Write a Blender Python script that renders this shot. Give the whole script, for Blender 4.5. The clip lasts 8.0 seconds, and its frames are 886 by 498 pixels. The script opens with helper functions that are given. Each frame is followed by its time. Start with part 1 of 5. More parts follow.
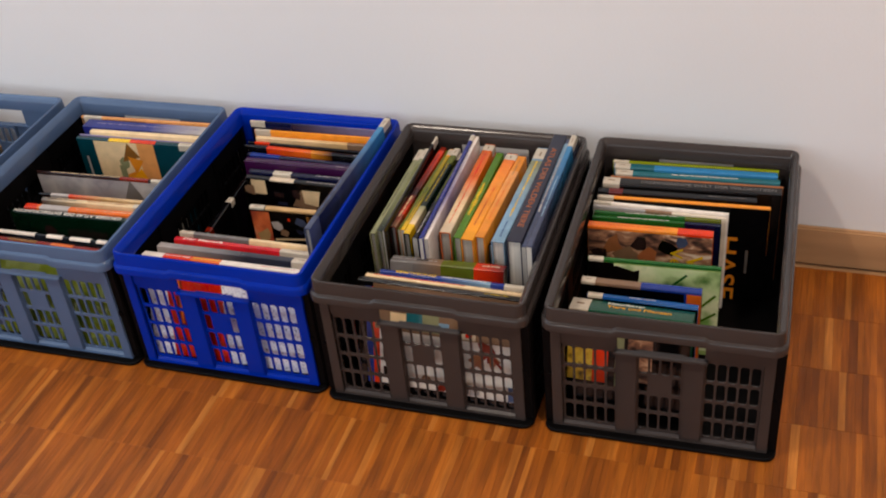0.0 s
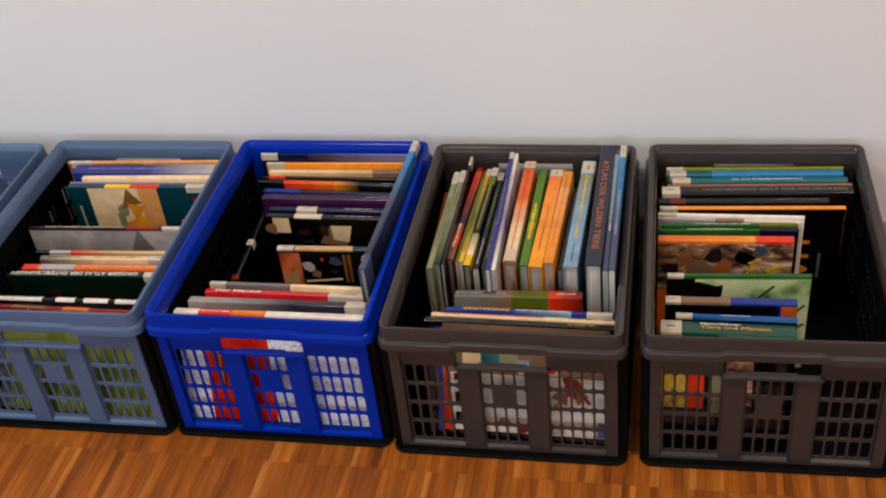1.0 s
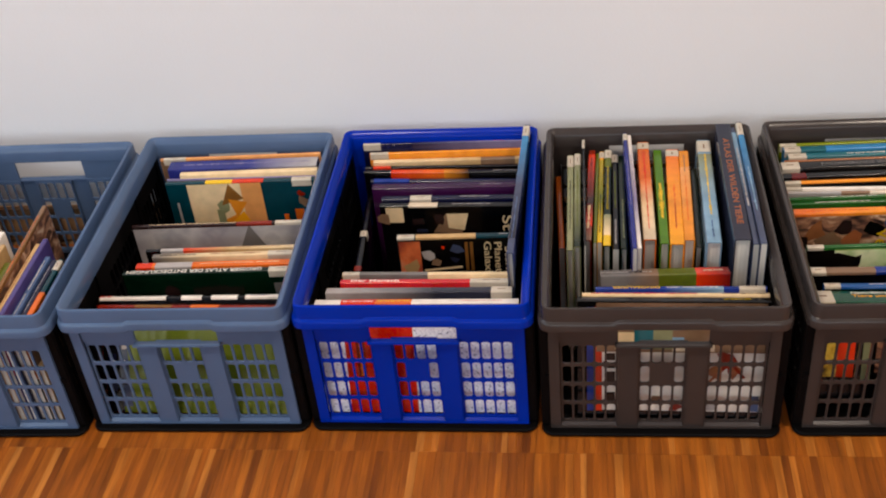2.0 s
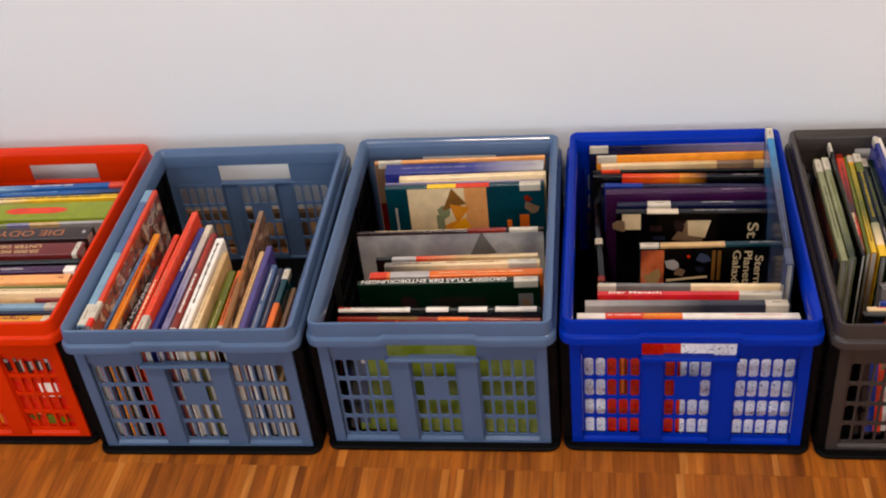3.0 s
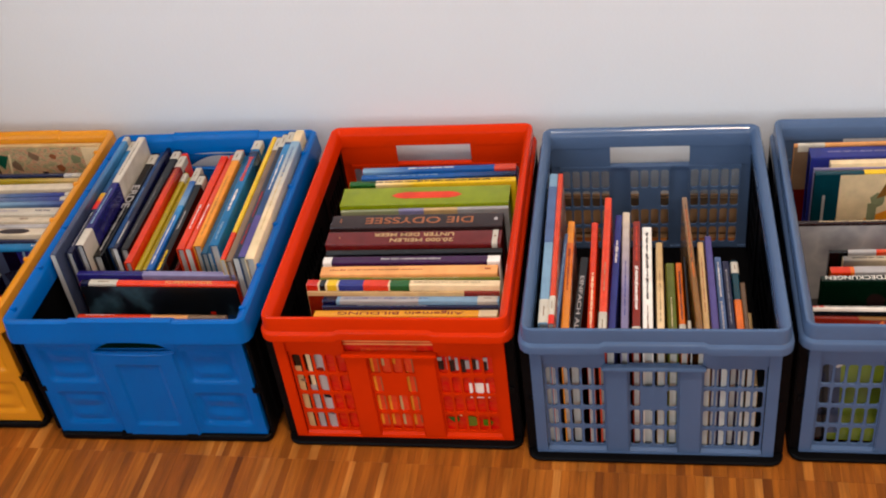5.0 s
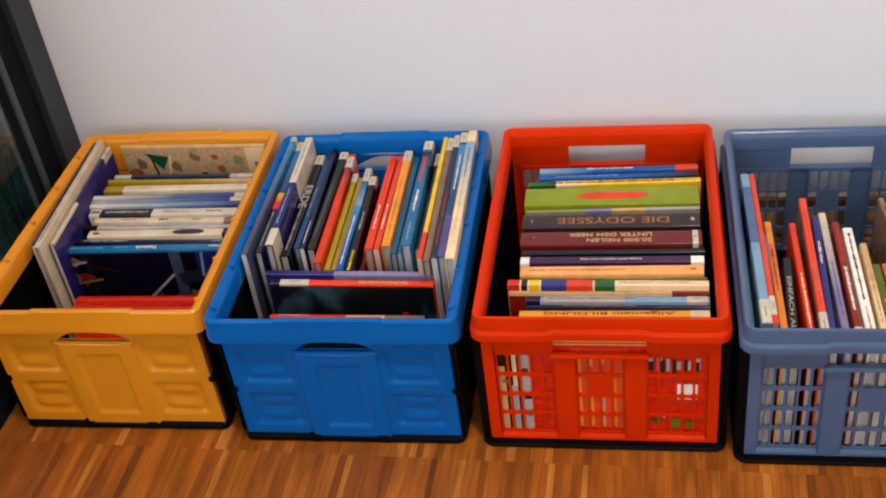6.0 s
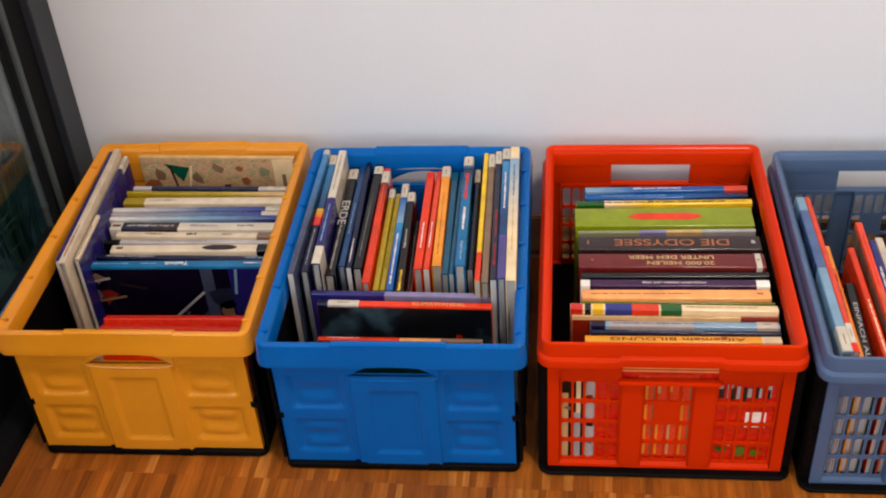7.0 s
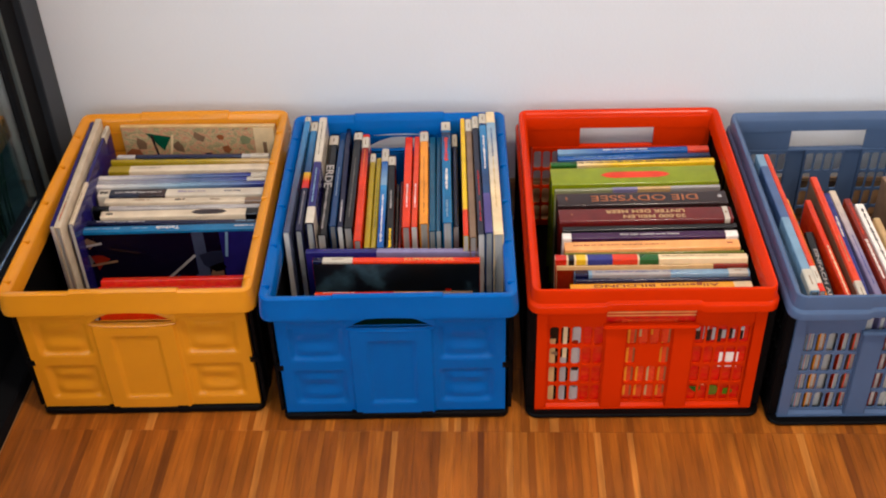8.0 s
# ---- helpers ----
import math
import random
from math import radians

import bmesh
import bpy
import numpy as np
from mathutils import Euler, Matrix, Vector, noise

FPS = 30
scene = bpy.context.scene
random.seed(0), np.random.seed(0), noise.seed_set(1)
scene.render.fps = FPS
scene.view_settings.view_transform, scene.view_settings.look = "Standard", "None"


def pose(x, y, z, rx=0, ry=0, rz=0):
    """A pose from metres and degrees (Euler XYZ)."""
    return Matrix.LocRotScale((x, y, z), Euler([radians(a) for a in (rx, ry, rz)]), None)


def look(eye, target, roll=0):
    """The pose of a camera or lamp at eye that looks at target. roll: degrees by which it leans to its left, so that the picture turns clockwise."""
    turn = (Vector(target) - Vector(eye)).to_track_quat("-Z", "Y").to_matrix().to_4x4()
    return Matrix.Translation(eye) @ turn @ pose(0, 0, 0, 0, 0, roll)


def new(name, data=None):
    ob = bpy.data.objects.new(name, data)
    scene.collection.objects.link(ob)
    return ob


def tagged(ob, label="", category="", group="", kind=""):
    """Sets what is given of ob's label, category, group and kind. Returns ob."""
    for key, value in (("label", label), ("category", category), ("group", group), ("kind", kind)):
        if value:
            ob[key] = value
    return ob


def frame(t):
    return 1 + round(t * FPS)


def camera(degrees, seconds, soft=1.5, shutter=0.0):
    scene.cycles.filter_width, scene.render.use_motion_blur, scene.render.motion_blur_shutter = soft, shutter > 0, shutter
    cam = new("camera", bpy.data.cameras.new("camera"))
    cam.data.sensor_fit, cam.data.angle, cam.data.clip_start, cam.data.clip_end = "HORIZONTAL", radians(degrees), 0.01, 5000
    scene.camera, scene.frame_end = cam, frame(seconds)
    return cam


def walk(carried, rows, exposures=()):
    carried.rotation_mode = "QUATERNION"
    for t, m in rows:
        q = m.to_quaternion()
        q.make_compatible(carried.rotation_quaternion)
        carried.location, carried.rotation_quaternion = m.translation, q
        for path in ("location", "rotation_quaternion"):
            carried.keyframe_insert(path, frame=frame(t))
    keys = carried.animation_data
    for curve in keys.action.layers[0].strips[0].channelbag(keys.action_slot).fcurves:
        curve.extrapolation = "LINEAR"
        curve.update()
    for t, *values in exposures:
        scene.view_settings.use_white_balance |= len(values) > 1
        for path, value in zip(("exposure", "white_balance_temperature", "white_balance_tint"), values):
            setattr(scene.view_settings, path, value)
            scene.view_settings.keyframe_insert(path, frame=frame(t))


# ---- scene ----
cam = camera(42.8, 8.0, soft=2.0)
PATH = [
    (0, (2.642, -1.653, 1.235), (2.071, -0.143, 0.054), -6.1),
    (0.1, (2.624, -1.656, 1.230), (2.053, -0.126, 0.042), -6.3),
    (0.3, (2.570, -1.654, 1.221), (2.033, -0.109, 0.036), -6.3),
    (0.5, (2.518, -1.636, 1.212), (2.027, -0.093, 0.037), -6.3),
    (0.6, (2.482, -1.616, 1.210), (2.028, -0.049, 0.018), -6.2),
    (0.8, (2.425, -1.586, 1.201), (2.021, -0.007, 0.007), -6.0),
    (1, (2.364, -1.581, 1.205), (1.971, -0.022, 0.016), -6.9),
    (1.1, (2.337, -1.586, 1.202), (1.951, -0.008, 0.002), -6.8),
    (1.2, (2.295, -1.584, 1.206), (1.923, -0.023, 0.012), -6.9),
    (2.3, (1.919, -1.646, 1.191), (1.692, -0.056, -0.001), -5.6),
    (2.4, (1.874, -1.637, 1.186), (1.637, -0.033, -0.019), -5.5),
    (2.5, (1.853, -1.626, 1.185), (1.611, -0.044, -0.014), -5.6),
    (2.6, (1.811, -1.613, 1.184), (1.559, -0.016, -0.027), -5.7),
    (2.8, (1.758, -1.595, 1.188), (1.484, 0.000, -0.020), -6.3),
    (3, (1.701, -1.585, 1.191), (1.414, -0.007, -0.005), -6.6),
    (3.1, (1.674, -1.584, 1.189), (1.387, 0.012, -0.015), -6.4),
    (3.3, (1.606, -1.590, 1.196), (1.306, 0.004, -0.007), -6.7),
    (3.5, (1.534, -1.613, 1.195), (1.223, -0.032, 0.01), -7.0),
    (3.6, (1.496, -1.626, 1.198), (1.170, -0.034, -0.002), -7.4),
    (3.8, (1.442, -1.634, 1.201), (1.108, -0.048, -0.004), -7.7),
    (4, (1.404, -1.626, 1.195), (1.056, -0.061, -0.001), -8.0),
    (4.1, (1.380, -1.624, 1.193), (1.035, -0.042, -0.016), -7.8),
    (4.3, (1.327, -1.605, 1.183), (0.969, -0.026, -0.024), -7.8),
    (4.5, (1.269, -1.579, 1.178), (0.904, -0.025, -0.027), -7.6),
    (4.6, (1.235, -1.562, 1.179), (0.865, 0.003, -0.043), -7.6),
    (4.8, (1.185, -1.542, 1.174), (0.810, 0.019, -0.052), -7.8),
    (5, (1.132, -1.533, 1.174), (0.756, 0.009, -0.043), -8.1),
    (5.1, (1.114, -1.534, 1.173), (0.730, 0.026, -0.052), -8.2),
    (5.2, (1.08, -1.531, 1.174), (0.689, 0.013, -0.036), -8.5),
    (6.3, (0.79, -1.582, 1.187), (0.418, -0.027, -0.014), -7.6),
    (6.4, (0.767, -1.562, 1.183), (0.393, 0.010, -0.030), -7.4),
    (6.5, (0.756, -1.557, 1.182), (0.388, 0.001, -0.016), -7.3),
    (6.6, (0.733, -1.546, 1.180), (0.373, 0.032, -0.028), -7.0),
    (6.8, (0.700, -1.538, 1.177), (0.388, 0.049, -0.032), -5.8),
    (7, (0.665, -1.541, 1.181), (0.426, 0.038, -0.024), -4.2),
    (7.1, (0.651, -1.548, 1.185), (0.419, 0.046, -0.033), -3.9),
    (7.3, (0.607, -1.575, 1.195), (0.399, 0.017, -0.031), -3.5),
    (7.5, (0.584, -1.605, 1.192), (0.422, -0.027, -0.026), -2.7),
    (7.6, (0.574, -1.622, 1.192), (0.448, -0.026, -0.040), -2.3),
    (7.8, (0.566, -1.634, 1.196), (0.472, -0.041, -0.041), -1.9),
    (8, (0.564, -1.639, 1.195), (0.481, -0.06, -0.029), -1.9),
]
walk(cam, [(t, look(eye, target, roll)) for t, eye, target, roll in PATH], exposures=[(0.0, -0.32), (1.0, -0.35), (2.5, -0.18), (4.0, -0.21), (5.0, -0.18), (6.5, -0.17), (8.0, -0.06)])

# ---- daylight from the glazed side, added south fill, warm unseen ceiling lamps ----
world = bpy.data.worlds.new("world")
scene.world = world
world.use_nodes = True
wn = world.node_tree.nodes
sky = wn.new("ShaderNodeTexSky")
sky.sky_type, sky.sun_disc, sky.sun_elevation, sky.sun_rotation = "NISHITA", False, radians(35), radians(200)
wn["Background"].inputs[1].default_value = 0.15
world.node_tree.links.new(sky.outputs[0], wn["Background"].inputs[0])


def area_lamp(name, m, sx, sy, watts, colour):
    data = bpy.data.lights.new(name, "AREA")
    data.shape, data.size, data.size_y, data.energy, data.color = "RECTANGLE", sx, sy, watts, colour
    ob = new(name, data)
    ob.matrix_world = m
    return ob


area_lamp("daylight_fill", look((-0.1, -2.75, 1.45), (3.0, -2.75, 1.45)), 4.0, 2.3, 38, (0.73, 0.865, 1.0))
area_lamp("daylight_fill", look((-0.1, -0.45, 1.95), (3.0, -0.45, 1.95)), 0.6, 1.3, 11, (0.73, 0.865, 1.0))
# South fill: an added, unseen light that brightens the crate fronts.
area_lamp("daylight_fill", look((2.0, -5.25, 1.55), (2.0, 0.0, 0.9)), 3.8, 1.7, 27, (0.84, 0.9, 1.0))
# First lamp placed by rim glints and wall shadow; the others are added fill.
UNSEEN_LAMPS = ((1.25, -1.25, 38), (3.4, -1.25, 42), (1.25, -4.2, 12), (3.4, -4.2, 12))
for px, py, watts in UNSEEN_LAMPS:
    area_lamp("unseen_lamp_light", pose(px, py, 2.76), 0.2, 0.2, watts, (1.0, 0.84, 0.69))


# ---- materials ----
def material(name, colour, rough=0.5, metal=0.0, vary=0.12, scale=40.0, bump=0.08, bump_scale=300.0, spec=0.5, rand=0.0, stretch=(1, 1, 1)):
    """Plain paint, plastic, card or paper with a coarse tone, a fine grain and relief."""
    m = bpy.data.materials.new(name)
    m.use_nodes = True
    n, l = m.node_tree.nodes, m.node_tree.links
    bsdf = n["Principled BSDF"]
    bsdf.inputs["Roughness"].default_value, bsdf.inputs["Metallic"].default_value = rough, metal
    bsdf.inputs["Specular IOR Level"].default_value = spec
    tc, mp = n.new("ShaderNodeTexCoord"), n.new("ShaderNodeMapping")
    mp.inputs["Scale"].default_value = stretch
    l.new(tc.outputs["Object"], mp.inputs["Vector"])
    coarse, fine = n.new("ShaderNodeTexNoise"), n.new("ShaderNodeTexNoise")
    coarse.inputs["Scale"].default_value, fine.inputs["Scale"].default_value = scale * 0.25, bump_scale
    coarse.inputs["Detail"].default_value = 5
    for t in (coarse, fine):
        l.new(mp.outputs["Vector"], t.inputs["Vector"])
    hsv = n.new("ShaderNodeHueSaturation")
    hsv.inputs["Color"].default_value = (*colour, 1)
    rng = n.new("ShaderNodeMapRange")
    rng.inputs["From Min"].default_value, rng.inputs["From Max"].default_value = 0.3, 0.7
    rng.inputs["To Min"].default_value, rng.inputs["To Max"].default_value = 1 - vary, 1 + vary
    l.new(coarse.outputs["Fac"], rng.inputs["Value"])
    value = rng.outputs["Result"]
    if rand:
        info, add, sub = n.new("ShaderNodeObjectInfo"), n.new("ShaderNodeMath"), n.new("ShaderNodeMath")
        sub.operation, add.operation = "MULTIPLY_ADD", "MULTIPLY"
        sub.inputs[1].default_value, sub.inputs[2].default_value = 2 * rand, 1 - rand
        l.new(info.outputs["Random"], sub.inputs[0])
        l.new(sub.outputs[0], add.inputs[0])
        l.new(value, add.inputs[1])
        value = add.outputs[0]
    l.new(value, hsv.inputs["Value"])
    l.new(hsv.outputs["Color"], bsdf.inputs["Base Color"])
    r2 = n.new("ShaderNodeMapRange")
    r2.inputs["To Min"].default_value, r2.inputs["To Max"].default_value = max(0.05, rough - 0.08), min(1, rough + 0.1)
    l.new(coarse.outputs["Fac"], r2.inputs["Value"])
    l.new(r2.outputs["Result"], bsdf.inputs["Roughness"])
    bp = n.new("ShaderNodeBump")
    bp.inputs["Strength"].default_value, bp.inputs["Distance"].default_value = bump, 0.001
    l.new(fine.outputs["Fac"], bp.inputs["Height"])
    l.new(bp.outputs["Normal"], bsdf.inputs["Normal"])
    return m


def srgb(r, g, b):
    return tuple((c / 255 / 12.92 if c < 10.3 else ((c / 255 + 0.055) / 1.055) ** 2.4) for c in (r, g, b))


WALL = material("white wall paint", (0.76, 0.76, 0.775), 0.85, vary=0.02, scale=6, bump=0.25, bump_scale=220, spec=0.25)
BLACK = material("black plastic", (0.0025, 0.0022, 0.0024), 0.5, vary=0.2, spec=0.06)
GREY = material("grey plastic", (0.038, 0.030, 0.0275), 0.18, bump=0.03, vary=0.08, spec=0.35)
BLUE = material("royal blue plastic", (0.0003, 0.021, 0.31), 0.16, bump=0.03, vary=0.08, spec=0.1)
SLATE = material("slate blue plastic", (0.071, 0.115, 0.208), 0.14, bump=0.03, vary=0.06, spec=0.3)
RED = material("red plastic", (0.6, 0.027, 0.001), 0.17, bump=0.03, vary=0.06, spec=0.09)
AZURE = material("azure plastic", (0.0, 0.1, 0.375), 0.12, bump=0.03, vary=0.06, spec=0.14)
ORANGE = material("orange yellow plastic", (0.68, 0.25, 0.011), 0.12, bump=0.03, vary=0.05, spec=0.4)
FRAME = material("dark anodised aluminium", (0.027, 0.032, 0.039), 0.45, metal=0.2, vary=0.1)
OAK = material("oiled oak", (0.44, 0.25, 0.12), 0.45, vary=0.25, scale=60, stretch=(0.15, 1, 1), bump_scale=120)


# ---- mesh helpers ----
def link(name, bm, mat, parent=None, label=""):
    me = bpy.data.meshes.new(name)
    bm.normal_update()
    bm.to_mesh(me)
    bm.free()
    me.materials.append(mat)
    ob = new(name, me)
    if parent is not None:
        ob.parent = parent
    if label:
        ob["label"] = label
    return ob


def part(name, bm, mat, parent, label=""):
    """One mesh object under a thing or a part."""
    return link(name, bm, mat, parent, label)


def empty(name, m):
    ob = new(name)
    ob.matrix_world = m
    ob.empty_display_size = 0.05
    return ob


def add_box(bm, x0, x1, y0, y1, z0, z1, bevel=0.0):
    vs = [bm.verts.new(p) for p in ((x0, y0, z0), (x1, y0, z0), (x1, y1, z0), (x0, y1, z0), (x0, y0, z1), (x1, y0, z1), (x1, y1, z1), (x0, y1, z1))]
    fs = [bm.faces.new([vs[i] for i in q]) for q in ((3, 2, 1, 0), (4, 5, 6, 7), (0, 1, 5, 4), (1, 2, 6, 5), (2, 3, 7, 6), (3, 0, 4, 7))]
    if bevel:
        bmesh.ops.bevel(bm, geom=list({e for f in fs for e in f.edges}), offset=bevel, segments=2, affect="EDGES")
    return bm


def box(x0, x1, y0, y1, z0, z1, bevel=0.0):
    return add_box(bmesh.new(), x0, x1, y0, y1, z0, z1, bevel)


def smooth(ob, deg=40):
    me = ob.data
    for p in me.polygons:
        p.use_smooth = True
    me.set_sharp_from_angle(angle=radians(deg))
    return ob


# ---- the room ----
X0, X1, Y1, YB, ZC = -0.17, 5.4, 0.012, -5.2, 2.78
wall_north = link("wall_north", box(X0 - 0.05, X1 + 0.2, Y1, Y1 + 0.2, -0.1, ZC), WALL)
tagged(wall_north, "smooth white painted plaster wall behind the crates", "wall", kind="structure")
wall_east = link("wall_east", box(X1, X1 + 0.2, YB, Y1, -0.1, ZC), WALL)
tagged(wall_east, "plain white painted plaster wall closing the room", "wall", kind="structure")
# Unseen wall; its opening is made up for the south fill.
bm = box(X0, 0.0, YB - 0.2, YB, -0.1, ZC)
for b in ((4.0, X1 + 0.2, YB - 0.2, YB, -0.1, ZC), (0.0, 4.0, YB - 0.2, YB, -0.1, 0.65), (0.0, 4.0, YB - 0.2, YB, 2.45, ZC)):
    add_box(bm, *b)
wall_south = link("wall_south", bm, WALL)
tagged(wall_south, "plain white unseen plaster wall with an added opening for fill light", "wall", kind="structure")
ceiling = link("ceiling", box(X0 - 0.3, X1 + 0.2, YB - 0.2, Y1 + 0.2, ZC + 0.002, ZC + 0.2), WALL)
tagged(ceiling, "plain white painted ceiling", "ceiling", kind="structure")
floor = link("floor", box(X0 + 0.035, X1, YB, Y1, -0.1, -0.004), OAK)
tagged(floor, "reddish brown oiled oak industrial parquet of narrow strips", "floor", kind="structure")
baseboard = link("baseboard", box(X0 + 0.03, X1, -0.0, Y1 - 0.0005, 0.0, 0.076, 0.003), OAK)
tagged(baseboard, "light oak wooden baseboard along the white wall", "baseboard", kind="structure")


# glazed side: dark frame, pane, sill
GLASS = bpy.data.materials.new("window glass")
GLASS.use_nodes = True
gb = GLASS.node_tree.nodes["Principled BSDF"]
gb.inputs["Base Color"].default_value, gb.inputs["Roughness"].default_value = (0.86, 0.93, 0.92, 1), 0.0
gb.inputs["Transmission Weight"].default_value, gb.inputs["IOR"].default_value = 1.0, 1.48
RUBBER = material("black rubber", (0.005, 0.005, 0.006), 0.75, spec=0.12)
STEEL = material("grey lacquered metal", (0.065, 0.08, 0.078), 0.6, metal=0.0, vary=0.08, spec=0.2)
window_1 = tagged(empty("window_1", pose(X0 - 0.008, 0, 0)), "floor-to-ceiling window in a dark grey metal frame", "window", kind="structure")
YW = -4.9
part("post", box(-0.05, 0.018, -0.05, Y1 - 0.0005, 0.0, ZC, 0.0015), FRAME, window_1, "dark grey metal post")
part("rebate", box(-0.04, 0.006, -0.1035, -0.0505, 0.0, ZC, 0.001), RUBBER, window_1, "black recessed rebate")
part("sash", box(-0.03, 0.0095, -0.1185, -0.104, 0.0, ZC, 0.0015), STEEL, window_1, "grey metal sash")
part("gasket", box(-0.012, 0.006, -0.131, -0.119, 0.13, ZC, 0.001), RUBBER, window_1, "black rubber gasket")
part("bottom_rail", box(-0.03, 0.012, YW, -0.119, 0.022, 0.129, 0.002), RUBBER, window_1, "black metal bottom rail")
part("threshold", box(-0.05, 0.0445, YW, -0.0505, -0.004, 0.0215, 0.002), RUBBER, window_1, "black threshold on the floor")
part("glazing_bead", box(0.002, 0.009, YW, -0.1305, 0.1295, 0.138, 0.001), RUBBER, window_1, "thin black glazing bead")
pane = part("pane", box(-0.006, 0.0, YW, -0.122, 0.1385, ZC), GLASS, window_1, "clear reflecting glass")
pane.visible_shadow = False
wall_west = link("wall_west", box(X0 - 0.05, X0 + 0.02, YB, YW - 0.001, -0.1, ZC), WALL)
tagged(wall_west, "plain white painted end of the glazed wall", "wall", kind="structure")

# ground outside, with tall ornamental grass at the glass
SOIL = material("pale grey-green gravel", (0.5, 0.6, 0.58), 0.95, vary=0.35, scale=45, bump=1.0, bump_scale=30, spec=0.1)
GRASS = material("dark green grass blade", (0.014, 0.045, 0.03), 0.7, vary=0.4, spec=0.15, scale=20)
ground = link("ground", box(-60, 60, -60, 60, -0.3, -0.102), SOIL)
tagged(ground, "pale grey-green gravel ground around the building", "ground", kind="structure")

BED = material("dark planted soil", (0.03, 0.055, 0.045), 0.95, vary=0.5, scale=30, bump=1.0, bump_scale=60, spec=0.05)
planting_bed = link("planting_bed", box(-1.0, X0 - 0.07, -4.9, 1.2, -0.101, -0.095, 0.002), BED)
tagged(planting_bed, "dark planting bed with soil and moss along the glass", "planting bed", kind="structure")


def blade(bm, x, y, hgt, lean, way, wide):
    """One arched blade, tapering to its tip."""
    n, prev = 7, None
    dx, dy = math.cos(way), math.sin(way)
    for k in range(n + 1):
        s = k / n
        r = lean * s * s
        z = -0.102 + hgt * (s - 0.25 * s ** 3)
        wv = wide * (1 - s) ** 0.7 + 0.0003
        row = [bm.verts.new((x + dx * r - dy * wv * e, y + dy * r + dx * wv * e, z + (0.0008 if e == 0 else 0))) for e in (-1, 0, 1)]
        if prev:
            for e in (0, 1):
                bm.faces.new((prev[e], prev[e + 1], row[e + 1], row[e]))
        prev = row


rng = random.Random(7)
for gx, gy, count in ((-0.38, 0.06, 40), (-0.4, -0.3, 110), (-0.47, 0.42, 40), (-0.5, -0.75, 130), (-0.62, -0.42, 130), (-0.66, -0.05, 100), (-0.85, -0.4, 120)):
    bm = bmesh.new()
    for _ in range(count):
        way = rng.uniform(0, 2 * math.pi)
        r0 = rng.uniform(0, 0.07)
        reach = rng.uniform(0.05, 0.34)
        if gx + math.cos(way) * (r0 + reach) > X0 - 0.055:
            way = math.pi - way
        blade(bm, gx + r0 * math.cos(way), gy + r0 * math.sin(way), rng.uniform(0.25, 0.85), reach, way, rng.uniform(0.0012, 0.0034))
    tuft = link("grass_tuft", bm, GRASS)
    tagged(tuft, "dark green tuft of long ornamental grass outside the glass", "grass", "grass tufts outside", "stuff")

# housings of the unseen lamps, one inferred and three added, above the view
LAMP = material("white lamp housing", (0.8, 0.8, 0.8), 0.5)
for px, py, watts in UNSEEN_LAMPS:
    lamp = tagged(empty("unseen_lamp", pose(px, py, ZC)), "square white housing above an unseen ceiling light", "lamp", "ceiling lamps")
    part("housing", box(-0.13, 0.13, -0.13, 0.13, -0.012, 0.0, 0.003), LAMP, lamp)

# ---- crates ----
def ring(hw, hl, r, n=6, cuts=()):
    """Points of a rounded rectangle, anticlockwise, with extra points at x = +-cut on both ends."""
    pts = []
    for cx, cy, a0 in ((hw - r, hl - r, 0), (-hw + r, hl - r, 90), (-hw + r, -hl + r, 180), (hw - r, -hl + r, 270)):
        for k in range(n + 1):
            a = radians(a0 + 90 * k / n)
            pts.append((cx + r * math.cos(a), cy + r * math.sin(a)))
        if a0 == 0:
            pts += [(c, hl) for c in sorted(cuts, reverse=True)]
        if a0 == 180:
            pts += [(c, -hl) for c in sorted(cuts)]
    return pts


def rim_mesh(w, l, profile, radius, raised):
    """A swept rim. profile: (inset, z). raised(x, z, inset): the height of a point on the end faces."""
    bm, loops = bmesh.new(), []
    cuts = [s * c for c in (0.0, 0.015, 0.03, 0.042, 0.052, 0.06, 0.0635, 0.0662, 0.0725, 0.074) for s in ((1, -1) if c else (1,))]
    for d, z in profile:
        pts = ring(w / 2 - d, l / 2 - d, max(radius - d, 0.003), 6, cuts)
        loops.append([bm.verts.new((x, y, raised(x, z, d) if abs(y) > l / 2 - 0.03 else z)) for x, y in pts])
    for a, b in zip(loops, loops[1:] + loops[:1]):
        for i in range(len(a)):
            j = (i + 1) % len(a)
            bm.faces.new((a[i], a[j], b[j], b[i]))
    bmesh.ops.recalc_face_normals(bm, faces=bm.faces)
    return bm


